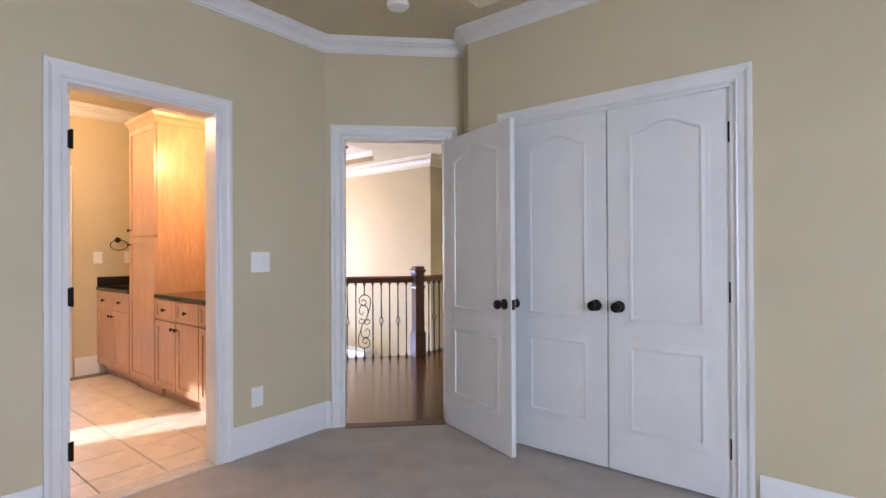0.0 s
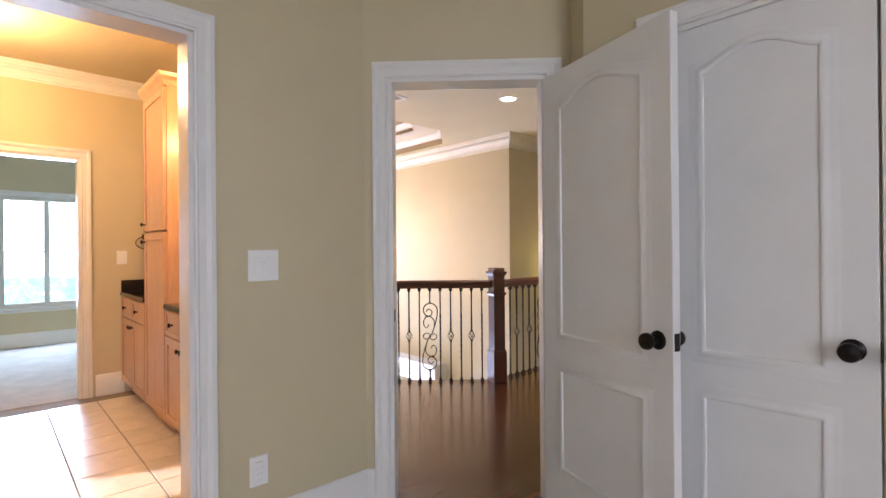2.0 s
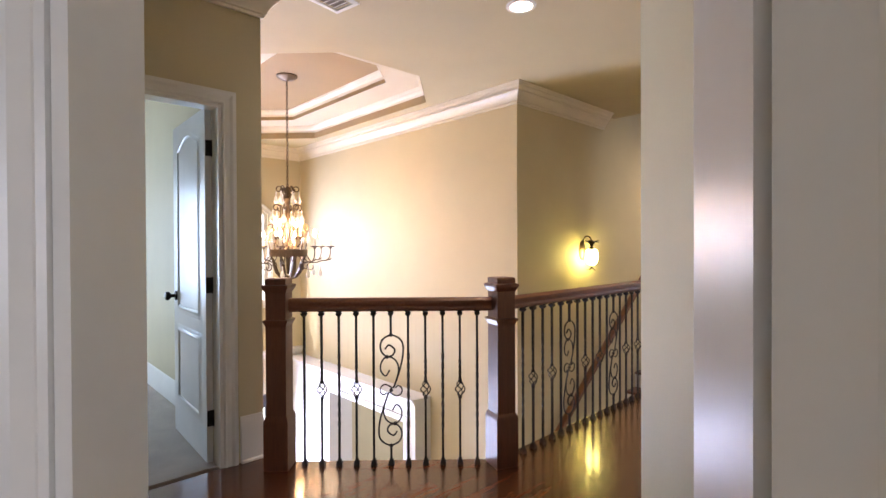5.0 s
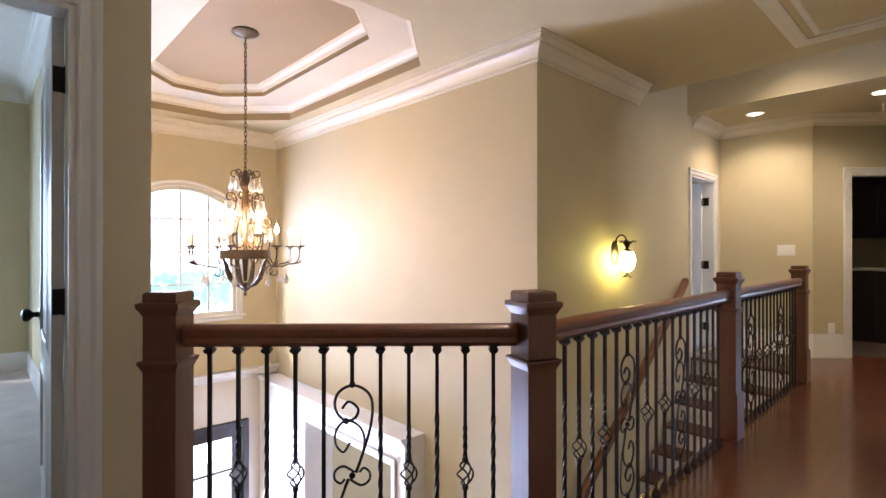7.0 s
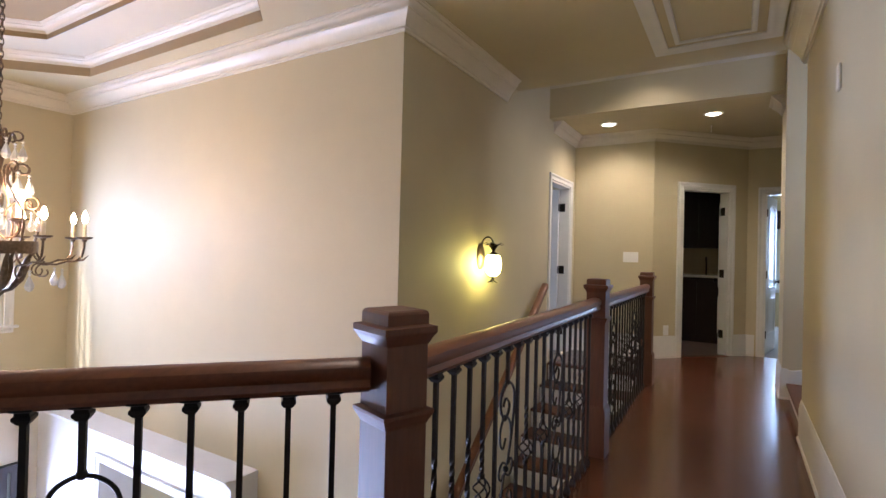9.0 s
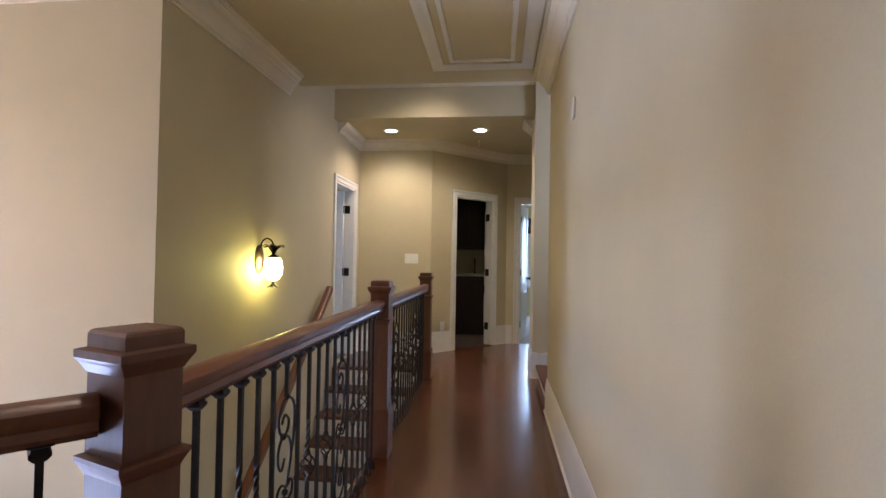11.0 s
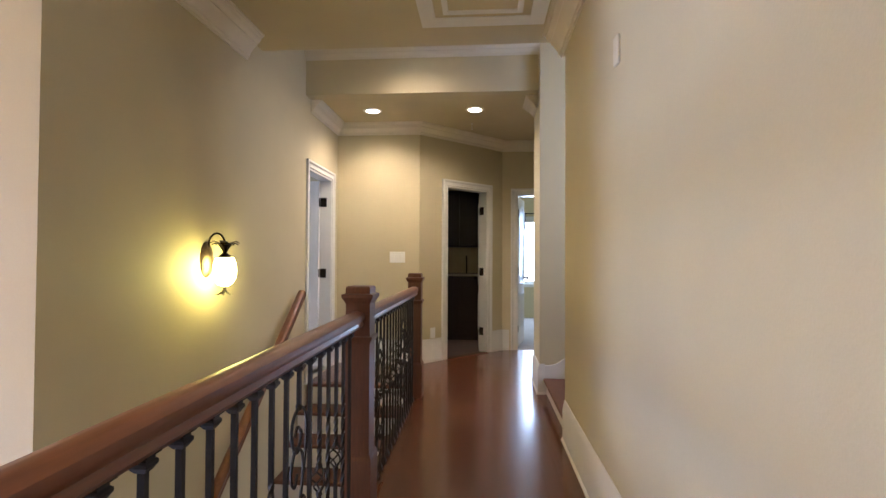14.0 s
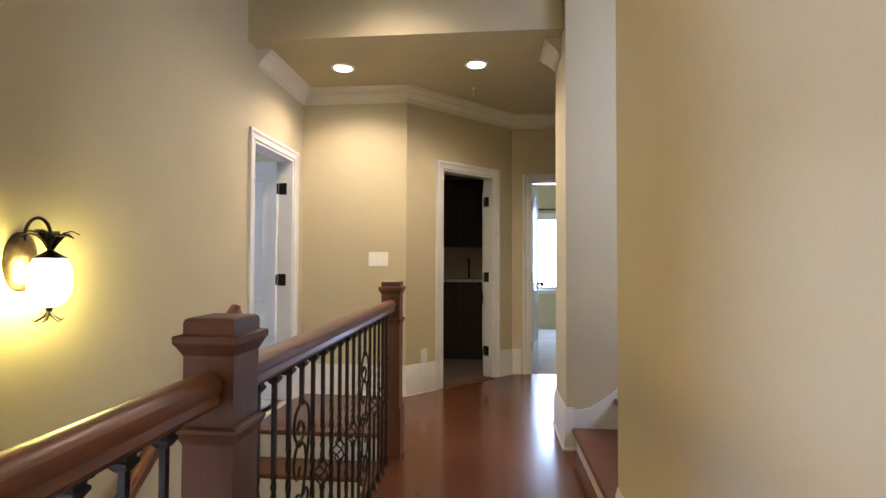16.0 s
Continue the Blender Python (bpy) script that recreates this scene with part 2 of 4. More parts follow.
CASING = [(0, 0), (0.0, 0.010), (0.008, 0.014), (0.014, 0.011), (0.040, 0.012), (0.050, 0.018), (0.056, 0.021), (0.072, 0.021), (0.074, 0.018), (0.074, 0)]
BASE = [(0, 0), (0.016, 0), (0.016, 0.148), (0.011, 0.160), (0.010, 0.174), (0.004, 0.184), (0, 0.184)]
TALLBASE = [(0, 0), (0.027, 0), (0.026, 0.010), (0.017, 0.018), (0.016, 0.205), (0.012, 0.215), (0.012, 0.232), (0.008, 0.240), (0.004, 0.262), (0, 0.264)]
CROWN = [(0, 0), (0, -0.125), (0.011, -0.125), (0.013, -0.114), (0.022, -0.110), (0.022, -0.102), (0.029, -0.090), (0.042, -0.072), (0.058, -0.057), (0.066, -0.053),
         (0.066, -0.045), (0.077, -0.040), (0.086, -0.027), (0.089, -0.017), (0.098, -0.015), (0.100, -0.008), (0.108, -0.006), (0.108, 0)]
BIGCROWN = [(a * 1.25, b * 1.36) for a, b in CROWN]


def flip(profile):
    return [(-a, b) for a, b in profile]


def doorway(number, a, b, s0, s1, height, thick, back=True, label="white painted door casing"):
    """Casing on both faces and the jamb lining of an opening in the wall a to b."""
    m = along(a, b)
    fr = thing("door_%d" % number, label, "door frame", "", "structure", m)
    for name, y, sign in (("casing", -0.001, -1), ("casing", thick + 0.001, 1))[:2 if back else 1]:
        pts = [(s0 - 0.004, y, 0), (s0 - 0.004, y, height + 0.004), (s1 + 0.004, y, height + 0.004), (s1 + 0.004, y, 0)]
        prof = flip(CASING) if sign < 0 else CASING
        part(name, sweep(bmesh.new(), prof, pts, up=(0, sign, 0)), TRIM, fr)
    jamb = bmesh.new()
    box(jamb, s0 - 0.003, s0 + 0.016, -0.004, thick + 0.004, 0, height)
    box(jamb, s1 - 0.016, s1 + 0.003, -0.004, thick + 0.004, 0, height)
    box(jamb, s0 + 0.016, s1 - 0.016, -0.004, thick + 0.004, height - 0.016, height + 0.003)
    part("jamb", jamb, TRIM, fr)
    return fr


def knob(parent, x, z, y, sign, mat=None):
    bm = bmesh.new()
    turn = pose(x, y, z, -90 * sign)
    lathe(bm, [(0.033, 0.0), (0.033, 0.005), (0.027, 0.010), (0.013, 0.013), (0.011, 0.030), (0.018, 0.036), (0.028, 0.046), (0.030, 0.056), (0.026, 0.066), (0.014, 0.071), (0, 0.072)], 18, m=turn)
    return part("door_knob", bm, mat or BRONZE, parent, "round oil-rubbed bronze knob", True)


def panel_loop(x0, x1, z0, z1, y, arch):
    pts = [(x0, y, z0), (x1, y, z0)]
    if not arch:
        return pts + [(x1, y, z1), (x0, y, z1)]
    n = 14
    for i in range(n + 1):
        u = i / n
        f = 0.5 - 0.5 * math.cos(2 * math.pi * u)
        pts.append((x1 + (x0 - x1) * u, y, z1 - arch + arch * f ** 0.75))
    return pts


RIDGE = [(-0.015, 0), (-0.013, 0.0055), (-0.006, 0.0095), (0.002, 0.0085), (0.011, 0.003), (0.018, 0.0010), (0.032, 0.0013), (0.036, 0)]


def door_leaf(w, h, name="door", label="white two-panel door", at=None, knob_side=1, hinges=True, knobs=True, group="", far=False):
    """Hinged at x 0, its closed face in the plane y 0, body to y 0.035."""
    d = thing(name, label, "door", group, "", at)
    leaf = part("leaf", boxed(0, w, 0, 0.035, 0.008, h, bevel=0.002), TRIM, d)
    st = 0.122
    for y, sign in ((0, -1), (0.035, 1)):
        for z0, z1, arch in ((0.25, 0.70, 0), (0.845, h - 0.100, 0.066)):
            bm = bmesh.new()
            loop = panel_loop(st, w - st, z0, z1, y, arch)
            if sign > 0:
                loop = loop[::-1]
            sweep(bm, RIDGE, loop, True, (0, sign, 0))
            part("panel_moulding", bm, TRIM, leaf, "raised panel moulding" if not arch else "arched raised panel moulding", True)
        if knobs:
            knob(d, w - 0.062, 0.915, y, sign)
    if knobs:
        part("latch_plate", boxed(w - 0.001, w + 0.002, 0.006, 0.029, 0.885, 0.945), BRONZE, d)
    if hinges:
        for z in (0.26, 1.02, 1.80):
            bm = lathe(bmesh.new(), [(0.008, -0.048), (0.008, 0.048)], 8, (-0.006, 0.041 if far else -0.006, z))
            box(bm, -0.003, 0.0005, -0.002, 0.032, z - 0.045, z + 0.045)
            if group:
                y0 = 0.035 if far else -0.003
                box(bm, -0.020, 0.012, y0, y0 + 0.003, z - 0.05, z + 0.05)
            part("hinge", bm, BRONZE, d)
    return d


# ---- structure: the plan ----
FH = 2.74
BX, DA, DB = -3.0, (-3.0, 2.84), (-2.30, 3.54)
CY = 3.37
HX = -2.99
wall("wall_bath", (BX, -2.6), (BX, 2.98), 0, FH, 0.12, [(3.93, 4.672, 0, 2.06)])
wall("wall_entry", DA, DB, 0, FH, 0.12, [(0.120, 0.864, 0, 2.055)])
wall("wall_nook", DB, (-2.13, CY), 0, FH, 0.10)
wall("wall_closet", (-2.13, CY), (2.2, CY), 0, FH, 0.12, [(0.32, 1.57, 0, 2.04)])
wall("wall_east", (2.2, CY + 0.12), (2.2, -2.72), 0, FH, 0.15, [(2.04, 3.74, 0.7, 2.2)])
wall("wall_south", (2.2, -2.6), (-3.12, -2.6), 0, FH, 0.15, [(1.05, 2.95, 0.7, 2.2)])
wall("wall_bath_north", (-6.15, 2.88), (-3.12, 2.88), 0, FH, 0.10)
wall("wall_bath_west", (-6.15, 0.2), (-6.15, 2.98), 0, FH, 0.12, [(1.20, 1.89, 0, 2.03)])
wall("wall_bath_south", (-3.12, 0.2), (-6.27, 0.2), 0, FH, 0.15, [(1.43, 1.87, 0.93, 1.78)])
wall("wall_hall_west", (-5.11, 2.98), (-5.11, 3.98), 0, 2.75, 0.10, [(0.12, 0.87, 0, 2.03)])
wall("wall_foyer_south", (-5.11, 4.08), (-9.55, 4.08), -3.05, 2.75, 0.10)
wall("wall_facade_upper", (-9.55, -1.2), (-9.55, 6.73), -0.4, 3.3, 0.22, [(2.84, 3.80, 0.53, 1.98), (5.95, 7.25, 0.38, 1.98)])
wall("wall_facade_lower", (-9.55, 3.9), (-9.55, 6.73), -3.05, -0.4, 0.22, [(0.70, 2.30, -3.05, -1.0)], "pale painted lower foyer wall", CREAM)
wall("wall_foyer_north_upper", (-9.55, 6.59), (-5.32, 6.59), -0.75, 2.75, 0.118)
wall("wall_foyer_north_lower", (-6.45, 6.59), (-5.32, 6.59), -3.05, -0.75, 0.12)
wall("wall_plant_shelf", (-9.55, 6.36), (-6.45, 6.36), -3.05, -0.47, 0.35, [(1.28, 2.90, -3.05, -0.76)], "white thick wall with a shelf top over the parlour opening", TRIM)
wall("wall_stair", (-5.20, 6.59), (-5.20, 10.43), -3.05, 3.4, 0.12, [(2.90, 3.615, 0, 2.05)])
wall("wall_landing_north", (-5.32, 10.43), (-4.25, 10.43), 0, FH, 0.12)
NA, NB = (-4.25, 10.43), (-3.28, 11.40)
wall("wall_landing_diagonal", NA, NB, 0, FH, 0.12, [(0.410, 1.092, 0, 2.05)])
wall("wall_landing_far", NB, (-1.9, 11.40), 0, FH, 0.12, [(0.19, 0.90, 0, 2.03)])
wall("wall_landing_east", (-1.9, 11.52), (-1.9, 9.80), 0, FH, 0.12)
wall("wall_attic_stair_north", (-3.03, 9.31), (0.3, 9.31), 0, 3.4, 0.49)
wall("wall_hall_east", (HX, 8.2), (HX, 4.45), 0, 3.4, 0.12)
# The opening is unseen, cut only to hold the attic stair lamp.
wall("wall_attic_stair_south", (0.3, 8.2), (HX + 0.12, 8.2), 0, 3.4, 0.12, [(1.05, 1.95, 1.9, 2.8)])
wall("wall_hall_return", (HX, 4.45), (-2.275, 3.735), 0, 2.75, 0.12)
wall("wall_attic_stair_end", (0.3, 9.80), (0.3, 8.08), 0, 3.4, 0.12)
wall("wall_closet_back", (-2.0, 4.05), (-0.4, 4.05), 0, FH, 0.08)
wall("wall_side_bedroom_south", (-6.27, 0.2), (-9.55, 0.2), 0, 2.80, 0.12)
wall("wall_side_bedroom_nook", (-6.27, 2.98), (-5.21, 2.98), 0, FH, 0.02)

# floors
HALL = [(-2.2, 3.66), (-3.02, 2.84), (-3.12, 2.98), (-5.11, 2.98), (-5.11, 4.08), (-4.93, 4.08), (-4.10, 4.98), (-4.10, 9.48), (-5.20, 9.48),
        (-5.20, 10.43), (-4.25, 10.43), (-3.28, 11.40), (-1.9, 11.40), (-1.9, 9.80), (-3.03, 9.80), (-3.03, 9.31), (-2.99, 9.31), (-2.99, 4.45), (-2.2, 3.7)]
setting("floor", prism(bmesh.new(), HALL, -0.30, -0.012), FLOOR, "dark red-brown hardwood subfloor of the gallery", "floor")
setting("floor_bedroom", prism(bmesh.new(), [(-3.0, -2.6), (2.2, -2.6), (2.2, 3.9), (-2.2, 3.66), (-3.06, 2.80)], -0.12, 0.0), CARPET, "beige-grey cut-pile bedroom carpet", "carpet")
setting("floor_bath", prism(bmesh.new(), [(-6.21, 0.2), (-3.0, 0.2), (-3.0, 2.88), (-6.21, 2.88)], -0.12, -0.006), GROUT, "grey grout bed of the bathroom floor", "floor")
setting("floor_side_bedroom", prism(bmesh.new(), [(-9.55, 0.2), (-6.21, 0.2), (-6.21, 2.98), (-5.16, 2.98), (-5.16, 3.98), (-9.55, 3.98)], -0.12, 0.0), CARPET, "pale cut-pile bedroom carpet", "carpet")
setting("floor_foyer", boxed(-9.55, -3.0, 2.9, 9.8, -3.2, -3.05), FLOOR, "dark hardwood foyer floor", "floor")
setting("floor_side_room", boxed(-8.2, -5.25, 8.6, 11.5, -0.12, 0.0), CARPET, "pale cut-pile bedroom carpet", "carpet")
setting("floor_laundry", prism(bmesh.new(), [(-4.25, 10.49), (-3.34, 11.40), (-3.34, 13.6), (-6.0, 13.6), (-6.0, 10.6)], -0.12, 0.0), SLATE, "dark tiled laundry floor", "floor")
setting("floor_end_room", boxed(-3.3, -0.5, 11.40, 15.2, -0.12, 0.0), CARPET, "pale cut-pile bedroom carpet", "carpet")

# ceilings
OX0, OX1, OY0, OY1, OC = -9.14, -5.62, 4.36, 6.315, 0.57


def octagon(d=0.0):
    x0, x1, y0, y1, c = OX0 + d, OX1 - d, OY0 + d, OY1 - d, OC - d * 0.586
    return [(x0 + c, y0), (x1 - c, y0), (x1, y0 + c), (x1, y1 - c), (x1 - c, y1), (x0 + c, y1), (x0, y1 - c), (x0, y0 + c)]


bm = bmesh.new()
Z0, Z1 = 2.75, 2.80
box(bm, -9.55, OX0, 4.0, 6.7, Z0, Z1)
box(bm, OX0, OX1, 4.0, OY0, Z0, Z1)
box(bm, OX0, OX1, OY1, 6.7, Z0, Z1)
box(bm, OX1, -2.05, 2.9, 6.7, Z0, Z1)
box(bm, -5.25, -2.9, 6.7, 8.40, Z0, Z1)
for cx, cy, sx, sy in ((OX0, OY0, 1, 1), (OX1, OY0, -1, 1), (OX1, OY1, -1, -1), (OX0, OY1, 1, -1)):
    prism(bm, [(cx, cy), (cx + sx * OC, cy), (cx, cy + sy * OC)], Z0, Z1)
setting("ceiling", bm, CEIL, "beige painted gallery ceiling", "ceiling")
bm = bmesh.new()
T1, T2 = 2.91, 3.03


def ring(bm, outer, inner, z):
    lo = [bm.verts.new((x, y, z)) for x, y in outer]
    hi = [bm.verts.new((x, y, z)) for x, y in inner]
    for i in range(8):
        j = (i + 1) % 8
        bm.faces.new((lo[i], lo[j], hi[j], hi[i]))


def skirt(bm, line, z0, z1):
    lo = [bm.verts.new((x, y, z0)) for x, y in line]
    hi = [bm.verts.new((x, y, z1)) for x, y in line]
    for i in range(8):
        j = (i + 1) % 8
        bm.faces.new((lo[i], lo[j], hi[j], hi[i]))


ring(bm, octagon(), octagon(0.40), T1)
setting("ceiling_tray_soffit", bm, CREAM, "cream soffit of the octagonal tray ceiling", "ceiling")
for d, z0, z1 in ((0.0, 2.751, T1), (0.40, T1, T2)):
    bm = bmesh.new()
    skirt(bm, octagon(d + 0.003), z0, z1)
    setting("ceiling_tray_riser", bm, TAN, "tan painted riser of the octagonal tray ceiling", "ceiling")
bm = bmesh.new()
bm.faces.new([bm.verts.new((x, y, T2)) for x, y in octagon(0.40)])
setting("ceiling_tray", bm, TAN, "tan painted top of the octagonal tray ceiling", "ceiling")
for d, z, tall in ((0.0, T1, 0.64), (0.40, T2, 0.62)):
    setting("trim", sweep(bmesh.new(), [(-a * tall, b * tall) for a, b in CROWN], [(x, y, z) for x, y in octagon(d)], True), IVORY, "ivory crown moulding round the tray ceiling", "moulding", True)
bm = bmesh.new()
box(bm, -3.12, -1.90, -2.7, 4.15, FH, FH + 0.25), box(bm, -1.90, 2.3, 3.17, 4.15, FH, FH + 0.25)
setting("ceiling_bedroom_tray", boxed(-1.90, 2.3, -2.7, 3.17, FH + 0.22, FH + 0.27), TRIM, "pale raised bedroom ceiling", "ceiling")
setting("ceiling_bedroom", bm, CEIL, "beige painted bedroom ceiling", "ceiling")
setting("ceiling_bath", boxed(-6.2, -3.12, 0.1, 2.95, FH, FH + 0.05), CEIL, "beige painted bathroom ceiling", "ceiling")
setting("ceiling_side_bedroom", boxed(-9.6, -5.2, 0.1, 4.0, FH + 0.06, FH + 0.1), TRIM, "pale bedroom ceiling", "ceiling")
setting("ceiling_landing", boxed(-5.25, -1.8, 9.50, 11.5, 2.72, FH + 0.05), CEIL, "beige painted landing ceiling", "ceiling")
setting("ceiling_stairwell", boxed(-5.3, 0.4, 8.0, 9.85, 3.12, 3.17), CEIL, "beige painted raised ceiling", "ceiling")
setting("wall_header", boxed(-5.20, -3.035, 9.38, 9.50, 2.719, 3.12), PAINT, "beige painted ceiling header", "wall")
setting("wall_header_near", boxed(-5.20, HX, 8.40, 8.46, 2.752, 3.12), PAINT, "beige painted ceiling header", "wall")
setting("trim", sweep(bmesh.new(), [(a * 0.7, b * 0.6) for a, b in CROWN], [(-5.20, 9.38, 3.12), (-3.03, 9.38, 3.12)]), CREAM, "cream crown moulding on the header", "moulding", True)

# stairs down
RISE, RUN, NOSE = 0.1905, 0.255, 9.48
st = thing("staircase", "wooden stair treads with white risers", "stairs", "", "structure")
for k in range(15):
    z, y = -RISE * (k + 1), NOSE - RUN * k
    part("tread", boxed(-5.185, -4.12, y - RUN - 0.028, y, z - 0.03, z, bevel=0.006), STAIN, st)
    part("riser", boxed(-5.185, -4.12, y - 0.012, y + 0.002, z, z + RISE - 0.03), TRIM, st)
part("riser", boxed(-5.185, -4.12, NOSE - RUN * 15 - 0.012, NOSE - RUN * 15, -3.05, -RISE * 15 - 0.03), TRIM, st)
part("landing_nosing", boxed(-5.185, -4.10, NOSE - 0.03, NOSE + 0.06, -0.03, 0.002, bevel=0.006), STAIN, st)
bm = bmesh.new()
for k in range(15):
    z, y = -RISE * (k + 1), NOSE - RUN * k
    box(bm, -4.12, -4.09, y - RUN, y, -3.05, z + 0.10)
part("stringer", bm, TRIM, st, "white painted stringer")
up = thing("attic_stairs", "carpetless wooden stairs rising with white risers", "stairs", "", "structure")
for k in range(10):
    x, z = HX + 0.02 + 0.255 * k, 0.14 + RISE * k
    part("tread", boxed(x - 0.028, x + 0.262, 8.205, 9.305, z - 0.03, z, bevel=0.006), STAIN, up)
    part("riser", boxed(x, x + 0.012, 8.205, 9.305, max(z - RISE, 0.0), z - 0.03), TRIM, up)

sk = bmesh.new()
line = [(-2.985, 0.0), (-2.985, 0.252), (-2.95, 0.252), (-2.89, 0.266), (-2.83, 0.304), (-2.743, 0.366), (-0.6, 0.366 + 2.143 * RISE / 0.255), (-0.6, 2.18 * RISE / 0.255 - 0.05), (-2.7, 0.0)]
front, back = [sk.verts.new((x, 9.294, z)) for x, z in line], [sk.verts.new((x, 9.309, z)) for x, z in line]
sk.faces.new(front), sk.faces.new(back)
for k in range(9):
    sk.faces.new((front[k], front[(k + 1) % 9], back[(k + 1) % 9], back[k]))
setting("baseboard", sk, TRIM, "white stair skirt curving up from the baseboard", "baseboard")

# door frames and leaves
FRAMES = {}
FRAMES[1] = doorway(1, (BX, -2.6), (BX, 2.98), 3.93, 4.672, 2.06, 0.12)
FRAMES[2] = doorway(2, DA, DB, 0.120, 0.864, 2.055, 0.12)
doorway(3, (-2.13, CY), (2.2, CY), 0.32, 1.57, 2.04, 0.12, False)
doorway(4, (-6.15, 0.2), (-6.15, 2.98), 1.20, 1.89, 2.03, 0.12)
doorway(5, (-5.11, 2.98), (-5.11, 4.08), 0.12, 0.87, 2.03, 0.10)
FRAMES[6] = doorway(6, (-5.20, 6.59), (-5.20, 10.43), 2.90, 3.615, 2.05, 0.12)
FRAMES[7] = doorway(7, NA, NB, 0.410, 1.092, 2.05, 0.12)
doorway(8, NB, (-1.9, 11.40), 0.19, 0.90, 2.03, 0.12)
for z in (0.26, 1.02, 1.80):
    part("hinge_plate", boxed(3.946, 3.9485, 0.055, 0.118, z - 0.05, z + 0.05), BRONZE, FRAMES[1])
    part("hinge_plate", boxed(3.5965, 3.599, 0.05, 0.118, z - 0.05, z + 0.05), BRONZE, FRAMES[6])
    part("hinge_plate", boxed(1.0735, 1.076, 0.05, 0.118, z - 0.05, z + 0.05), BRONZE, FRAMES[7])
part("strike_plate", boxed(0.136, 0.1385, 0.02, 0.05, 0.885, 0.945), BRONZE, FRAMES[2])
door_leaf(0.728, 2.03, label="white two-panel door standing open into the bedroom", at=pose(-2.378, 3.418, 0, 0, 0, -19), far=True, hinges=False)
door_leaf(0.606, 2.02, "closet_door", "white two-panel closet door, closed", pose(-1.795, CY + 0.012, 0.01), group="closet doors")
door_leaf(0.606, 2.02, "closet_door", "white two-panel closet door, closed", pose(-0.575, CY + 0.047, 0.01, 0, 0, 180), group="closet doors", far=True)
door_leaf(0.72, 2.03, label="white two-panel door standing open into the side bedroom", at=pose(-5.215, 3.832, 0, 0, 0, 178))
door_leaf(0.66, 2.03, label="white two-panel door standing open", at=pose(-5.325, 10.195, 0, 0, 0, 172))
door_leaf(0.64, 2.03, label="white two-panel door standing open", at=pose(-3.548, 11.287, 0, 0, 0, 91))
door_leaf(0.69, 2.03, label="white two-panel door standing open", at=pose(-3.07, 11.54, 0, 0, 0, 78))


for m, s0, s1 in ((along(DA, DB), 0.137, 0.847), (along(NA, NB), 0.427, 1.075)):
    setting("trim", boxed(s0, s1, -0.045, 0.045, -0.004, 0.007, m=m, bevel=0.003), STAIN, "dark wooden threshold strip", "threshold")
setting("trim", boxed(-3.125, -3.0, 1.348, 2.054, -0.006, 0.009, bevel=0.003), STONE, "pale stone bathroom threshold", "threshold")

# mouldings along walls
def mould(profile, pts, label, category, mat=TRIM):
    return setting("trim" if category == "moulding" else "baseboard", sweep(bmesh.new(), profile, pts), mat, label, category, True)


def run(z, *pts):
    return [(x, y, z) for x, y in pts]




def on(a, b, s):
    k = s / math.dist(a, b)
    return (a[0] + (b[0] - a[0]) * k, a[1] + (b[1] - a[1]) * k)


mould([(a * 0.8, b * 0.76) for a, b in CROWN], run(FH, (2.2, -2.6), (-3.0, -2.6), DA, DB, (-2.13, CY), (2.2, CY), (2.2, -2.55)), "white crown moulding round the bedroom", "moulding")
mould(BASE, run(0, (BX, -2.6), (BX, 1.251)), "tall white baseboard", "baseboard")
mould(BASE, run(0, (BX, 2.151), DA, on(DA, DB, 0.041)), "tall white baseboard", "baseboard")
mould(BASE, run(0, on(DA, DB, 0.943), DB, (-2.13, CY), (-1.906, CY)), "tall white baseboard", "baseboard")
mould(BASE, run(0, (-0.463, CY), (2.2, CY), (2.2, -2.6)), "tall white baseboard", "baseboard")
mould(CROWN, run(FH, (-3.12, 0.2), (-6.15, 0.2), (-6.15, 2.88), (-3.12, 2.88)), "white crown moulding round the bathroom", "moulding")
mould(BASE, run(0, (-6.15, 2.19), (-6.15, 2.40)), "white baseboard", "baseboard")
mould(BIGCROWN, run(2.75, (-5.11, 2.98), (-5.11, 4.08), (-9.55, 4.08), (-9.55, 6.59), (-5.20, 6.59), (-5.20, 8.20)), "deep ivory crown moulding", "moulding", IVORY)
mould(BIGCROWN, run(2.75, (HX, 8.32), (HX, 4.45), (-2.275, 3.735)), "deep ivory crown moulding", "moulding", IVORY)
mould(CROWN, run(2.72, (-5.20, 9.52), (-5.20, 10.43), NA, NB, (-1.9, 11.40)), "ivory crown moulding of the landing", "moulding", IVORY)
mould(CROWN, run(2.72, (-1.9, 9.80), (-3.03, 9.80), (-3.03, 9.51)), "ivory crown moulding of the landing", "moulding", IVORY)
mould(TALLBASE, run(0, (-5.11, 3.945), (-5.11, 4.08)), "tall white baseboard", "baseboard")
mould(TALLBASE, run(0, (-5.20, 10.285), (-5.20, 10.43), NA, on(NA, NB, 0.331)), "tall white baseboard", "baseboard")
mould(TALLBASE, run(0, on(NA, NB, 1.172), NB, (-3.186, 11.40)), "tall white baseboard", "baseboard")
mould(TALLBASE, run(0, (HX, 8.2), (HX, 4.45), (-2.275, 3.735)), "tall white baseboard", "baseboard")
mould(TALLBASE, run(0, (-1.9, 9.80), (-3.03, 9.80), (-3.03, 9.31), (-2.985, 9.31)), "tall white baseboard", "baseboard")

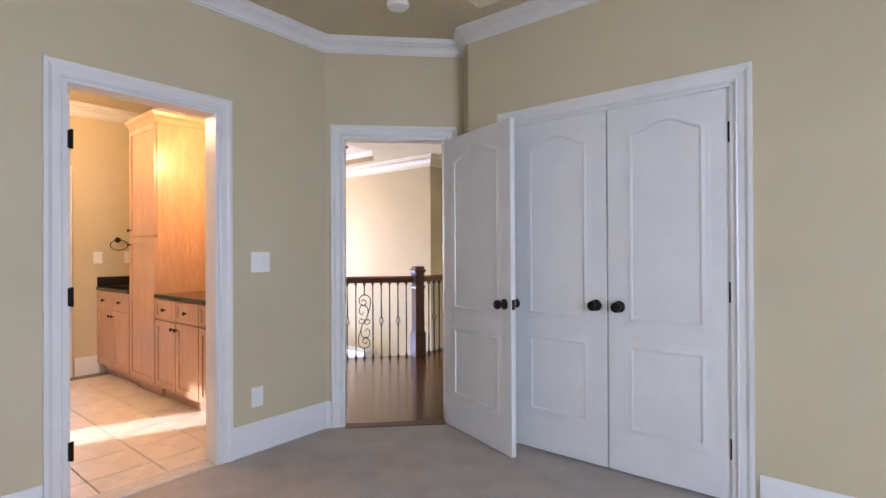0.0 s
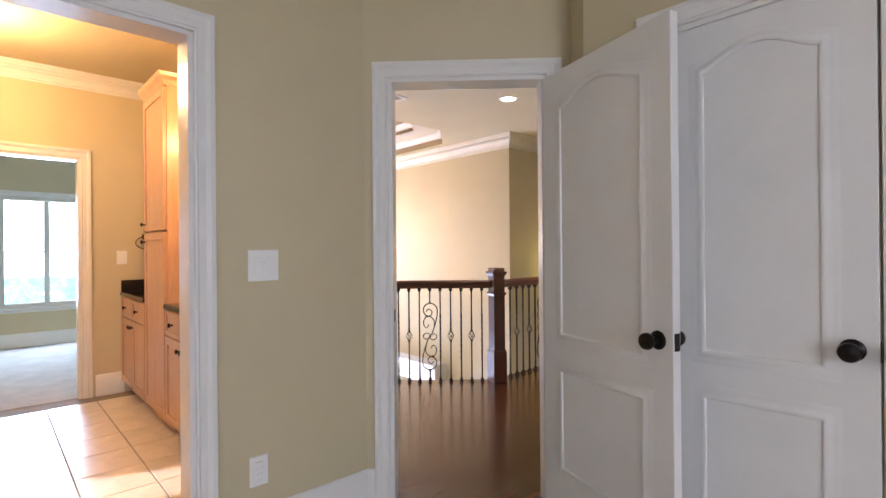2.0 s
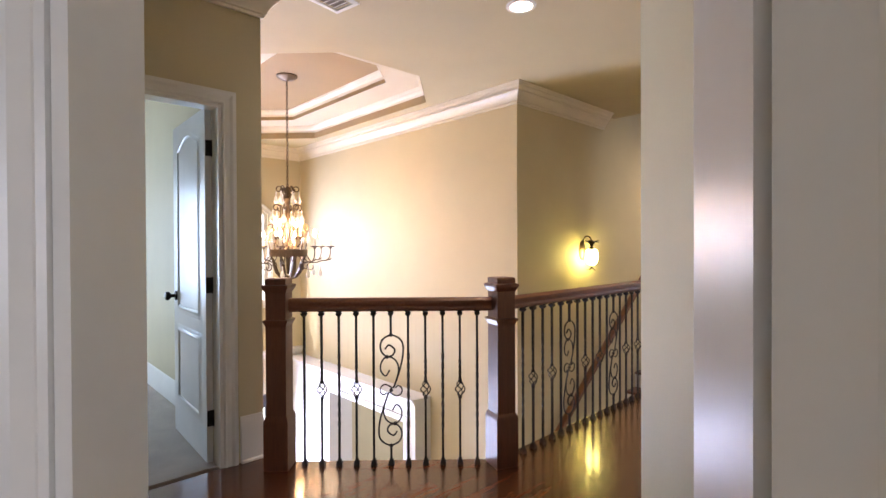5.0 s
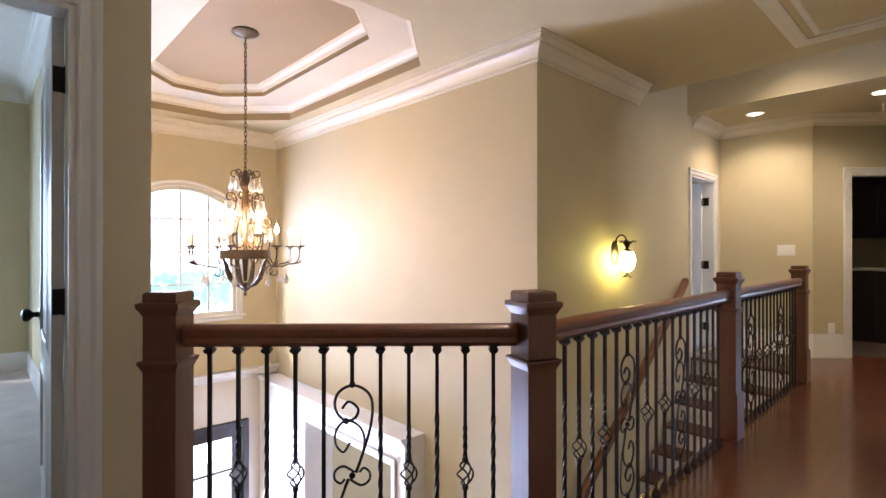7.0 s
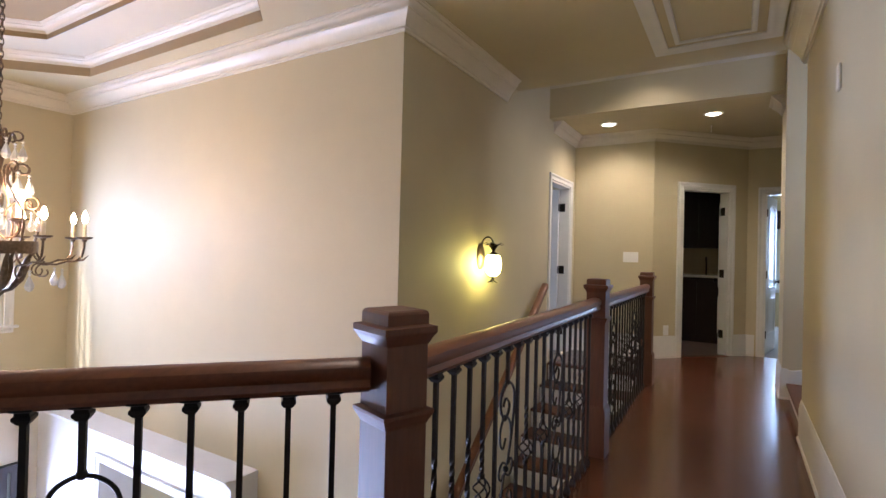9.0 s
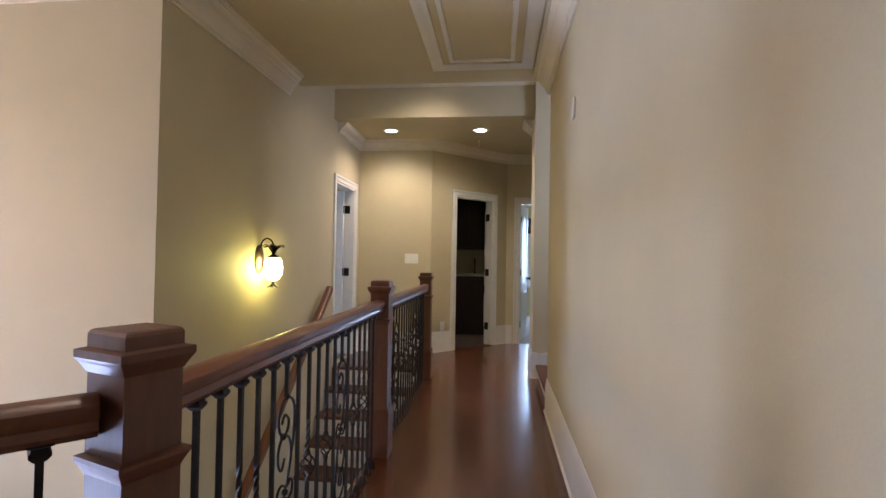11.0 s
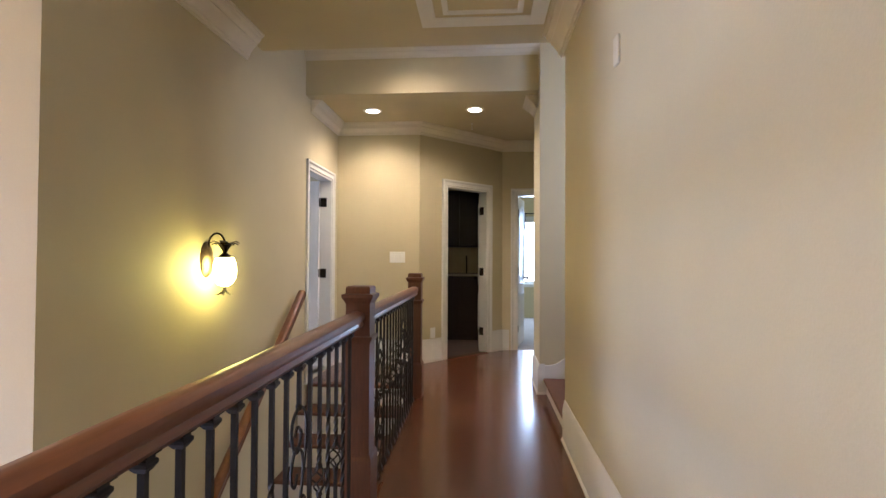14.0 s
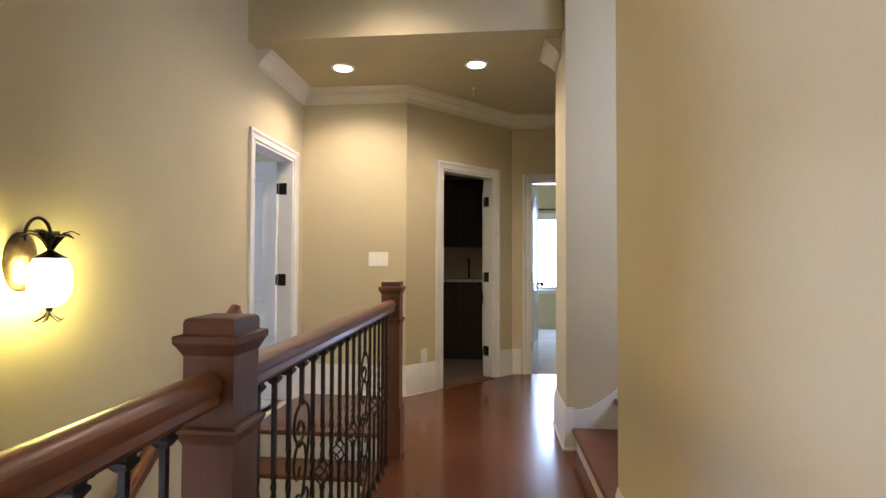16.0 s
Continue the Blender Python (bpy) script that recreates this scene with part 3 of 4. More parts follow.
# railing
N1, N2, N3, N4 = (-4.91, 4.09), (-4.07, 5.02), (-4.103, 7.15), (-4.115, 9.13)


def newel(at_xy, turn):
    nw = thing("newel_post", "square dark-stained oak newel post with moulded cap", "newel post", "newel posts", "", pose(*at_xy, 0, 0, 0, turn))

    def sq(r):
        return [(-r, -r), (r, -r), (r, r), (-r, r)]

    def stack(levels):
        b = bmesh.new()
        rings = [[b.verts.new((x, y, z)) for x, y in sq(r)] for r, z in levels]
        for r0, r1 in zip(rings, rings[1:]):
            for k in range(4):
                b.faces.new((r0[k], r0[(k + 1) % 4], r1[(k + 1) % 4], r1[k]))
        b.faces.new(rings[0]), b.faces.new(rings[-1])
        return b

    part("shaft", stack([(0.056, 0.0), (0.056, 1.02)]), STAIN, nw)
    part("base", stack([(0.068, 0.0), (0.068, 0.27), (0.065, 0.285), (0.057, 0.30)]), STAIN, nw)
    part("band", stack([(0.057, 0.796), (0.060, 0.804), (0.069, 0.822), (0.069, 0.830), (0.057, 0.834)]), STAIN, nw)
    part("cap", stack([(0.057, 0.982), (0.060, 0.988), (0.066, 1.000), (0.070, 1.006), (0.072, 1.010), (0.072, 1.024), (0.057, 1.028), (0.057, 1.052), (0.054, 1.058), (0.049, 1.061), (0.0, 1.061)]), STAIN, nw)
    return nw


newel(N1, 45), newel(N2, -20), newel(N3, 0), newel(N4, 0)
RAIL = [(-0.022, 0.877), (0.022, 0.877), (0.030, 0.887), (0.026, 0.903), (0.034, 0.915), (0.033, 0.933), (0.022, 0.945), (0, 0.949), (-0.022, 0.945), (-0.033, 0.933), (-0.034, 0.915), (-0.026, 0.903), (-0.030, 0.887)]


def handrail(a, b, name="handrail", label="polished stained-oak handrail between newel posts"):
    ob = thing(name, label, "handrail", "gallery handrails")
    part("rail", sweep(bmesh.new(), RAIL, [(*a, 0), (*b, 0)]), RAILWOOD, ob, "", True)
    part("fillet", sweep(bmesh.new(), [(-0.016, 0.872), (0.016, 0.872), (0.016, 0.879), (-0.016, 0.879)], [(*a, 0), (*b, 0)]), STAIN, ob)
    return ob


handrail(on(N1, N2, 0.06), on(N2, N1, 0.06)), handrail((N2[0], N2[1] + 0.06), (N3[0], N3[1] - 0.06)), handrail((N3[0], N3[1] + 0.06), (N4[0], N4[1] - 0.06))


def shoe(bm, z, flip_it=False):
    """A square foot with a stepped neck; turned over, a flanged collar with a bead."""
    s = -1 if flip_it else 1
    levels = [(0.0165, 0.0), (0.0165, 0.012), (0.014, 0.020), (0.009, 0.036)]
    if flip_it:
        levels = [(0.019, 0.0), (0.019, 0.007), (0.0125, 0.010), (0.0125, 0.015), (0.016, 0.018), (0.016, 0.024), (0.009, 0.034)]
    rings = [[bm.verts.new((x * r, y * r, z + s * h)) for x, y in ((-1, -1), (1, -1), (1, 1), (-1, 1))] for r, h in levels]
    for low, high in zip(rings, rings[1:]):
        for k in range(4):
            bm.faces.new((low[k], low[(k + 1) % 4], high[(k + 1) % 4], high[k]))
    bm.faces.new(rings[0]), bm.faces.new(rings[-1])


def bar(bm, z0, z1, twist=0.0):
    n = max(1, int(abs(twist) / 30))
    r, rings = 0.0062, []
    for i in range(n + 1):
        a = radians(twist * i / n)
        rings.append([bm.verts.new((r * math.sqrt(2) * math.cos(a + math.pi / 4 + k * math.pi / 2), r * math.sqrt(2) * math.sin(a + math.pi / 4 + k * math.pi / 2), z0 + (z1 - z0) * i / n)) for k in range(4)])
    for r0, r1 in zip(rings, rings[1:]):
        for k in range(4):
            bm.faces.new((r0[k], r0[(k + 1) % 4], r1[(k + 1) % 4], r1[k]))
    bm.faces.new(rings[0]), bm.faces.new(rings[-1])




def baluster(kind):
    top = 0.879
    label = {"P": "plain square", "T": "twisted", "B": "basket-knuckle", "S": "scrollwork"}[kind]
    b = thing("baluster", label + " black wrought-iron baluster", "baluster", label + " balusters")
    for z, over in ((0.0, False), (top, True)):
        end = bmesh.new()
        shoe(end, z, over)
        part("collar" if over else "shoe", end, IRON, b)

    def length(*spans):
        for z0, z1, twist in spans:
            bm = bmesh.new()
            bar(bm, z0, z1, twist)
            part("bar", bm, IRON, b)

    if kind == "P":
        length((0, top, 0))
    elif kind == "T":
        length((0, 0.20, 0), (0.20, 0.64, 720), (0.64, top, 0))
    elif kind == "B":
        length((0, 0.385, 0), (0.475, top - 0.28, 360), (top - 0.28, top, 0))
        basket = bmesh.new()
        for k in range(4):
            pts = []
            for i in range(11):
                u = i / 10
                a, r = k * math.pi / 2 + u * math.pi * 1.1, 0.004 + 0.024 * math.sin(math.pi * u)
                pts.append((r * math.cos(a), r * math.sin(a), 0.385 + 0.09 * u))
            tube(basket, pts, 0.0034, 5)
        for z in (0.380, 0.475):
            lathe(basket, [(0.010, z - 0.007), (0.0115, z), (0.010, z + 0.007)], 8)
        part("basket", basket, IRON, b, "open twisted basket", True)
    else:
        length((0, 0.11, 0), (0.737, top, 0))
        part("scroll", scroll(), IRON, b, "double S-scroll panel", True)
    return b


def smooth_path(pts, n=5):
    """Points of a Catmull-Rom curve through pts, in the plane x 0."""
    p = [pts[0]] + list(pts) + [pts[-1]]
    out = []
    for a, b, c, d in zip(p, p[1:], p[2:], p[3:]):
        for i in range(n):
            t = i / n
            out.append(tuple(0.5 * (2 * b[k] + (c[k] - a[k]) * t + (2 * a[k] - 5 * b[k] + 4 * c[k] - d[k]) * t * t + (3 * b[k] - a[k] - 3 * c[k] + d[k]) * t ** 3) for k in (0, 1)))
    out.append(tuple(pts[-1]))
    return [(0, y, z) for y, z in out]


def scroll():
    """An S-scroll in the plane x 0, 0.11 to 0.737 high, the lower half turned half round the middle."""
    bm, r = bmesh.new(), 0.0050
    hook = [(-0.034, 0.655), (-0.012, 0.679), (0.020, 0.655), (0.010, 0.623), (-0.022, 0.614), (-0.050, 0.636), (-0.060, 0.674), (-0.045, 0.713),
            (0.0, 0.735), (0.045, 0.718), (0.068, 0.680), (0.066, 0.610), (0.046, 0.530), (0.014, 0.435)]
    c_scroll = [(-0.008, 0.537), (-0.030, 0.505), (-0.056, 0.530), (-0.058, 0.570), (-0.036, 0.606), (-0.004, 0.611), (0.028, 0.590), (0.042, 0.550), (0.036, 0.500), (0.012, 0.435)]
    tail = [(0.008, 0.436), (-0.030, 0.456), (-0.058, 0.440), (-0.060, 0.412), (-0.040, 0.397), (-0.026, 0.411)]
    for path, k in ((hook, 1.0), (c_scroll, 0.9), (tail, 0.85)):
        for half in (1, -1):
            pts = path if half > 0 else [(-y, 0.847 - z) for y, z in path]
            tube(bm, smooth_path(pts), r * k, 6)
    for z, y in ((0.4235, 0), (0.612, -0.022), (0.235, 0.022), (0.737, 0), (0.110, 0)):
        lathe(bm, [(0.006, -0.010), (0.011, -0.004), (0.011, 0.004), (0.006, 0.010)], 8, (0, y, z))
    return bm


made = {}


def row_of(kinds, a, b, gap):
    n = len(kinds)
    turn = math.degrees(math.atan2(b[1] - a[1], b[0] - a[0])) - 90
    length = math.dist(a, b) - 2 * gap
    for i, kind in enumerate(kinds):
        x, y = on(a, b, gap + length * (i + 0.5) / n)
        if kind not in made:
            made[kind] = baluster(kind)
            made[kind].matrix_world = pose(x, y, 0, 0, 0, turn)
        else:
            copy_thing(made[kind], pose(x, y, 0, 0, 0, turn))


row_of("PBTBPSTBTBT", N1, N2, 0.0905)
row_of("TBTBPSPBPBPSPBTBTP", N2, N3, 0.148)
row_of("TBTSTBTBTBTSTBTBT", N3, N4, 0.12)
setting("trim", sweep(bmesh.new(), [(-0.06, 0.0008), (0.046, 0.0008), (0.046, -0.03), (-0.06, -0.03)], [(*on(N2, N1, 1.22), 0), (*N2, 0), (N4[0], 9.24, 0)]), FLOOR, "dark wooden nosing under the railing", "nosing")
setting("wall_gallery_edge", sweep(bmesh.new(), [(-0.01, -0.03), (0.02, -0.03), (0.02, -0.35), (-0.01, -0.35)], [(*on(N2, N1, 1.22), 0), (*N2, 0), (N4[0], 9.24, 0)]), TRIM, "white painted gallery edge", "fascia")
# wall-side handrail of the stairs
wr = thing("wall_handrail", "stained oak handrail sloping down the stair wall", "handrail")
prof = [(a, b - 0.915) for a, b in RAIL]
part("rail", sweep(bmesh.new(), prof, [(-5.11, 9.10, 0.88), (-5.11, 5.75, 0.88 - 3.35 * 0.78)], up=(0, -0.6, 0.8)), RAILWOOD, wr, "", True)
for y in (9.0, 7.6, 6.9):
    z = 0.88 - (9.10 - y) * 0.78
    part("bracket", tube(bmesh.new(), [(-5.186, y, z - 0.09), (-5.13, y, z - 0.09), (-5.11, y, z - 0.045)], 0.006), BRONZE, wr)

# closing walls of the rooms beyond
wall("wall_side_room_south", (-5.32, 8.7), (-8.2, 8.7), 0, FH, 0.1)
wall("wall_side_room_west", (-8.2, 8.6), (-8.2, 11.4), 0, FH, 0.1)
wall("wall_side_room_north", (-8.2, 11.4), (-5.32, 11.4), 0, FH, 0.1)
wall("wall_side_room_east", (-5.32, 11.4), (-5.32, 10.55), 0, FH, 0.1)
setting("ceiling_side_room", boxed(-8.3, -5.32, 8.5, 11.5, FH, FH + 0.05), CEIL, "beige bedroom ceiling", "ceiling")
wall("wall_laundry_back", (-4.75, 12.62), (-3.36, 12.62), 0, FH, 0.1)
wall("wall_laundry_east", (-3.36, 12.72), (-3.36, 11.52), 0, FH, 0.08)
wall("wall_laundry_west", (-4.75, 10.55), (-4.75, 12.62), 0, FH, 0.1)
setting("ceiling_laundry", prism(bmesh.new(), [(-4.85, 10.56), (-4.26, 10.56), (-3.28, 11.54), (-3.28, 12.72), (-4.85, 12.72)], FH, FH + 0.05), CEIL, "beige laundry ceiling", "ceiling")
wall("wall_end_room_back", (-3.28, 15.0), (-0.5, 15.0), 0, FH, 0.15, [(0.56, 1.56, 0.69, 1.97)])
wall("wall_end_room_west", (-3.28, 11.52), (-3.28, 15.0), 0, FH, 0.08)
wall("wall_end_room_east", (-0.5, 15.1), (-0.5, 11.4), 0, FH, 0.1)
setting("ceiling_end_room", boxed(-3.36, -0.4, 11.5, 15.1, FH, FH + 0.05), CEIL, "beige bedroom ceiling", "ceiling")
wall("wall_parlour_north", (-9.55, 9.7), (-4.0, 9.7), -3.05, -0.3, 0.15, [(0.9, 1.9, -2.5, -0.9), (2.2, 3.2, -2.5, -0.9)])
wall("wall_parlour_east", (-5.35, 9.7), (-5.35, 6.73), -3.05, -0.3, 0.1)
wall("wall_parlour_west", (-9.55, 6.73), (-9.55, 9.8), -3.05, -0.3, 0.15)
setting("ceiling_parlour", boxed(-9.7, -5.32, 6.73, 9.9, -0.36, -0.30), CEIL, "beige parlour ceiling", "ceiling")
wall("wall_foyer_east", (-3.0, 6.5), (-3.0, 2.9), -3.05, -0.3, 0.1)
wall("wall_foyer_inner_south", (-3.0, 3.98), (-5.11, 3.98), -3.05, -0.30, 0.1)
mould(BASE, run(0, (-9.55, 0.2), (-9.55, 3.98)), "white baseboard", "baseboard")
mould(BASE, run(0, (-9.55, 3.98), (-5.95, 3.98)), "white baseboard", "baseboard")
mould(CROWN, run(2.80, (-9.55, 0.2), (-9.55, 3.98), (-5.21, 3.98)), "white crown moulding", "moulding")

# outside
setting("ground", boxed(-80, 40, -80, 80, -3.5, -3.25), STONE, "pale sunlit paving and lawn outside", "ground")
setting("backdrop", boxed(-14.1, -14.0, -3, 11, -3.25, 2.9), DAYLIGHT, "blown-out daylight beyond the west windows", "backdrop")
setting("backdrop", boxed(-9.5, 1, 19.0, 19.1, -3.25, 2.9), DAYLIGHT, "blown-out daylight beyond the north windows", "backdrop")
rng = random.Random(5)
# Hedge clumps glow on their own instead of catching daylight.
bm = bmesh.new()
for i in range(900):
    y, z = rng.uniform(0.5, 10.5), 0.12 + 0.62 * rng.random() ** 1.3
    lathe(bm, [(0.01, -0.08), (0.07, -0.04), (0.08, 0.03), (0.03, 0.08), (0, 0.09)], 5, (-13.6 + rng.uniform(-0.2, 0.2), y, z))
tagged(part("hedge", bm, GREENERY, None), "hazy blue-green hedge beyond the front lawn, given its own glow", "hedge", "", "stuff")


# windows
def window(number, m, w, h, cols, rows, label, arch=0.0, sashes=1):
    """In its own frame x runs along the wall, y goes outwards; the opening starts at 0, 0."""
    win = thing("window_%d" % number, label, "window", "", "structure", m)
    top = [(0, h - arch)] + ([(w * i / 16, h - arch + arch * math.sin(math.pi * i / 16) ** 0.8) for i in range(1, 16)] if arch else []) + [(w, h - arch)]
    loop = [(x, -0.001, z) for x, z in [(0, 0)] + top + [(w, 0)]]
    part("window_frame", sweep(bmesh.new(), [(-a, b) for a, b in CASING], loop, True, (0, -1, 0)), TRIM, win)
    part("inner_frame", sweep(bmesh.new(), [(0.0, -0.02), (0.0, -0.10), (0.045, -0.10), (0.045, -0.02)], loop, True, (0, -1, 0)), TRIM, win)
    if arch:
        b = bmesh.new()
        pts = top
        for (xa, za), (xb, zb) in zip(pts, pts[1:]):
            vs = [b.verts.new(p) for p in ((xa, 0, za), (xb, 0, zb), (xb, 0, h + 0.01), (xa, 0, h + 0.01))]
            us = [b.verts.new((v.co.x, 0.2, v.co.z)) for v in vs]
            b.faces.new(vs), b.faces.new(us)
            for k in range(4):
                b.faces.new((vs[k], vs[(k + 1) % 4], us[(k + 1) % 4], us[k]))
        part("arch_spandrel", b, PAINT, win, "beige wall above the arch")
    part("window_sill", boxed(-0.11, w + 0.11, -0.045, 0.04, -0.03, -0.004, bevel=0.005), TRIM, win)
    for i in range(1, cols):
        x = w * i / cols
        wide = 0.03 if sashes > 1 and i * 2 == cols else 0.011
        part("mullion", boxed(x - wide, x + wide, 0.05, 0.08, 0, h if not arch else h - 0.01), TRIM, win)
    for j in range(1, rows):
        part("mullion", boxed(0, w, 0.052, 0.078, h * j / rows - 0.011, h * j / rows + 0.011), TRIM, win)
    pane = part("pane", boxed(0.02, w - 0.02, 0.063, 0.067, 0.02, h - 0.01 if not arch else h - 0.01), GLASS, win)
    pane.visible_shadow = False
    return win


window(1, along((-9.55, 4.75), (-9.55, 6.05)) @ pose(0, 0, 0.38), 1.30, 1.60, 4, 4, "arched white multi-pane foyer window", 0.26)
window(2, along((-9.55, 1.64), (-9.55, 2.60)) @ pose(0, 0, 0.53), 0.96, 1.45, 2, 2, "white double-hung bedroom window", 0, 2)
window(3, along((-2.72, 15.0), (-1.72, 15.0)) @ pose(0, 0, 0.69), 1.0, 1.28, 2, 2, "white bedroom window, bright daylight")
window(4, along((-8.65, 9.7), (-7.65, 9.7)) @ pose(0, 0, -2.5), 1.0, 1.6, 2, 3, "white parlour window")
window(5, along((-7.35, 9.7), (-6.35, 9.7)) @ pose(0, 0, -2.5), 1.0, 1.6, 2, 3, "white parlour window")
window(6, along((0.16, -2.6), (0.15, -2.6)) @ pose(-0.99, 0, 0.7), 1.9, 1.5, 4, 2, "white bedroom window", 0, 2)
window(7, along((2.2, 1.45), (2.2, 1.44)) @ pose(0, 0, 0.7), 1.7, 1.5, 4, 2, "white bedroom window", 0, 2)

# front door
fd = thing("front_door", "dark wooden double front door with tall glass lights", "door", "", "", along((-9.55, 4.60), (-9.55, 6.20)) @ pose(0, 0.02, -3.05))
part("door_frame", sweep(bmesh.new(), [(0, -0.02), (0, 0.06), (0.07, 0.06), (0.07, -0.02)], [(0.0, 0, 0), (0.0, 0, 2.04), (1.6, 0, 2.04), (1.6, 0, 0)], up=(0, -1, 0)), DARKWOOD, fd)
for x0 in (0.075, 0.80):
    leaf = part("leaf", sweep(bmesh.new(), [(0, 0), (0, 0.045), (0.12, 0.045), (0.12, 0)], [(x0, 0.03, 0.02), (x0, 0.03, 1.965), (x0 + 0.722, 0.03, 1.965), (x0 + 0.722, 0.03, 0.02)], True, (0, -1, 0)), DARKWOOD, fd)
    g = part("glass_light", boxed(x0 + 0.11, x0 + 0.61, 0.005, 0.011, 0.13, 1.86), GLASS, leaf)
    g.visible_shadow = False
    for k in range(1, 4):
        part("glazing_bar", boxed(x0 + 0.11, x0 + 0.61, -0.004, 0.016, 0.13 + 1.73 * k / 4 - 0.012, 0.13 + 1.73 * k / 4 + 0.012), DARKWOOD, leaf)

# cornice of the plant shelf and belt course of the foyer
mould([(a * 0.5, b * 0.6) for a, b in CROWN], run(-0.462, (-9.55, 6.36), (-6.45, 6.36)), "narrow white cornice along the shelf", "moulding")
mould(CROWN, run(-0.34, (-9.55, 4.08), (-9.55, 6.59)), "white belt moulding across the foyer wall", "moulding")
setting("trim", sweep(bmesh.new(), flip(CASING), [(-8.27, 6.358, -3.05), (-8.27, 6.358, -0.76), (-6.65, 6.358, -0.76), (-6.65, 6.358, -3.05)], up=(0, -1, 0)), TRIM, "white casing of the parlour opening", "moulding")


# small wall plates
def plate(name, m, w, h, kind, label, category):
    """A cover plate whose back lies in the plane y 0 and which faces -y."""
    p = thing(name, label, category, "", "", m)
    part("cover", boxed(-w / 2, w / 2, -0.006, 0, -h / 2, h / 2, bevel=0.003), PLASTIC, p)
    if kind == "outlet":
        for dz in (0.024, -0.024):
            part("socket", boxed(-0.017, 0.017, -0.0085, -0.005, dz - 0.014, dz + 0.014, bevel=0.003), PLASTIC, p)
    else:
        for k in range(kind):
            x = (k - (kind - 1) / 2) * 0.046
            part("rocker", boxed(x - 0.0165, x + 0.0165, -0.010, -0.005, -0.033, 0.033, bevel=0.002), PLASTIC, p)
    return p


BW = along((BX, -2.6), (BX, 2.98))
plate("light_switch", BW @ pose(4.94, 0, 1.175), 0.128, 0.128, 2, "white double rocker switch plate on the beige wall", "switch")
plate("wall_outlet", BW @ pose(4.915, 0, 0.338), 0.078, 0.122, "outlet", "white duplex outlet cover on the beige wall", "outlet")
plate("light_switch", pose(-4.50, 10.43, 1.20), 0.175, 0.125, 3, "white triple rocker switch plate on the landing wall", "switch")
plate("wall_outlet", along(NA, NB) @ pose(0.20, 0, 0.33), 0.075, 0.12, "outlet", "white outlet cover above the baseboard", "outlet")
plate("light_switch", along((-6.15, 0.2), (-6.15, 2.98)) @ pose(2.19, 0, 1.19), 0.078, 0.122, 1, "white switch plate on the bathroom wall", "switch")
plate("wall_outlet", along((-6.15, 0.2), (-6.15, 2.98)) @ pose(2.47, 0, 1.19), 0.078, 0.122, "outlet", "white outlet cover over the counter", "outlet")
ch = thing("door_chime", "small white door chime box high on the hall wall", "chime", "", "", along((HX, 8.2), (HX, 4.45)) @ pose(1.30, 0, 2.035))
part("cover", boxed(-0.03, 0.03, -0.014, 0, -0.058, 0.058, bevel=0.004), CREAM, ch)


# ceiling fittings
def downlight(x, y, z):
    d = thing("recessed_downlight", "lit recessed ceiling downlight with white trim ring", "ceiling light", "recessed downlights", "", pose(x, y, z))
    part("trim_ring", lathe(bmesh.new(), [(0.068, -0.002), (0.070, -0.008), (0.094, -0.005), (0.096, 0.0), (0.068, 0.0)], 24), PLASTIC, d, "", True)
    part("lens", lathe(bmesh.new(), [(0.069, -0.004), (0.05, -0.010), (0, -0.013)], 24), CANLIGHT, d, "glowing warm lens", True)


for x, y, z in ((-4.195, 5.37, 2.75), (-4.68, 9.91, 2.72), (-3.62, 9.93, 2.72), (-4.15, 8.93, 3.12)):
    downlight(x, y, z)


def detector(x, y, z):
    d = thing("smoke_detector", "round white smoke detector on the ceiling", "smoke detector", "", "", pose(x, y, z))
    part("housing", lathe(bmesh.new(), [(0.068, 0.0), (0.068, -0.018), (0.060, -0.030), (0.030, -0.036), (0.0, -0.036)], 24), PLASTIC, d, "", True)


detector(-2.24, 2.80, FH)
sp = thing("sprinkler_pendant", "small pale ceiling pull pendant", "pendant", "", "", pose(-3.66, 10.45, 2.72))
part("rod", lathe(bmesh.new(), [(0.012, 0), (0.012, -0.01), (0.004, -0.015), (0.004, -0.06), (0.009, -0.065), (0, -0.08)], 8), PLASTIC, sp)
vent = thing("ceiling_vent", "white slatted ceiling air vent", "vent", "", "", pose(-4.93, 4.42, 2.75, 0, 0, 10))
part("frame", sweep(bmesh.new(), [(0, 0), (0, -0.008), (0.03, -0.006), (0.03, 0)], [(-0.075, -0.14, 0), (0.075, -0.14, 0), (0.075, 0.14, 0), (-0.075, 0.14, 0)], True), PLASTIC, vent)
part("backing", boxed(-0.055, 0.055, -0.12, 0.12, -0.003, -0.001), GROUT, vent, "grey duct behind the slats")
for k in range(6):
    part("slat", boxed(-0.058, 0.058, -0.012, 0.012, -0.0012, 0.0012, m=pose(0, -0.10 + 0.040 * k, -0.006, 25)), PLASTIC, vent)
hatch = thing("attic_hatch", "attic hatch panel with white moulded frame in the ceiling", "hatch", "", "", pose(-3.54, 7.42, 2.75))
part("frame", sweep(bmesh.new(), [(0, 0), (0.0, -0.022), (0.02, -0.026), (0.05, -0.014), (0.075, -0.018), (0.095, -0.010), (0.095, 0)], [(-0.40, -0.70, 0), (-0.40, 0.70, 0), (0.40, 0.70, 0), (0.40, -0.70, 0)], True), TRIM, hatch, "", True)
part("panel", boxed(-0.30, 0.30, -0.60, 0.60, -0.006, -0.002), CEIL, hatch)
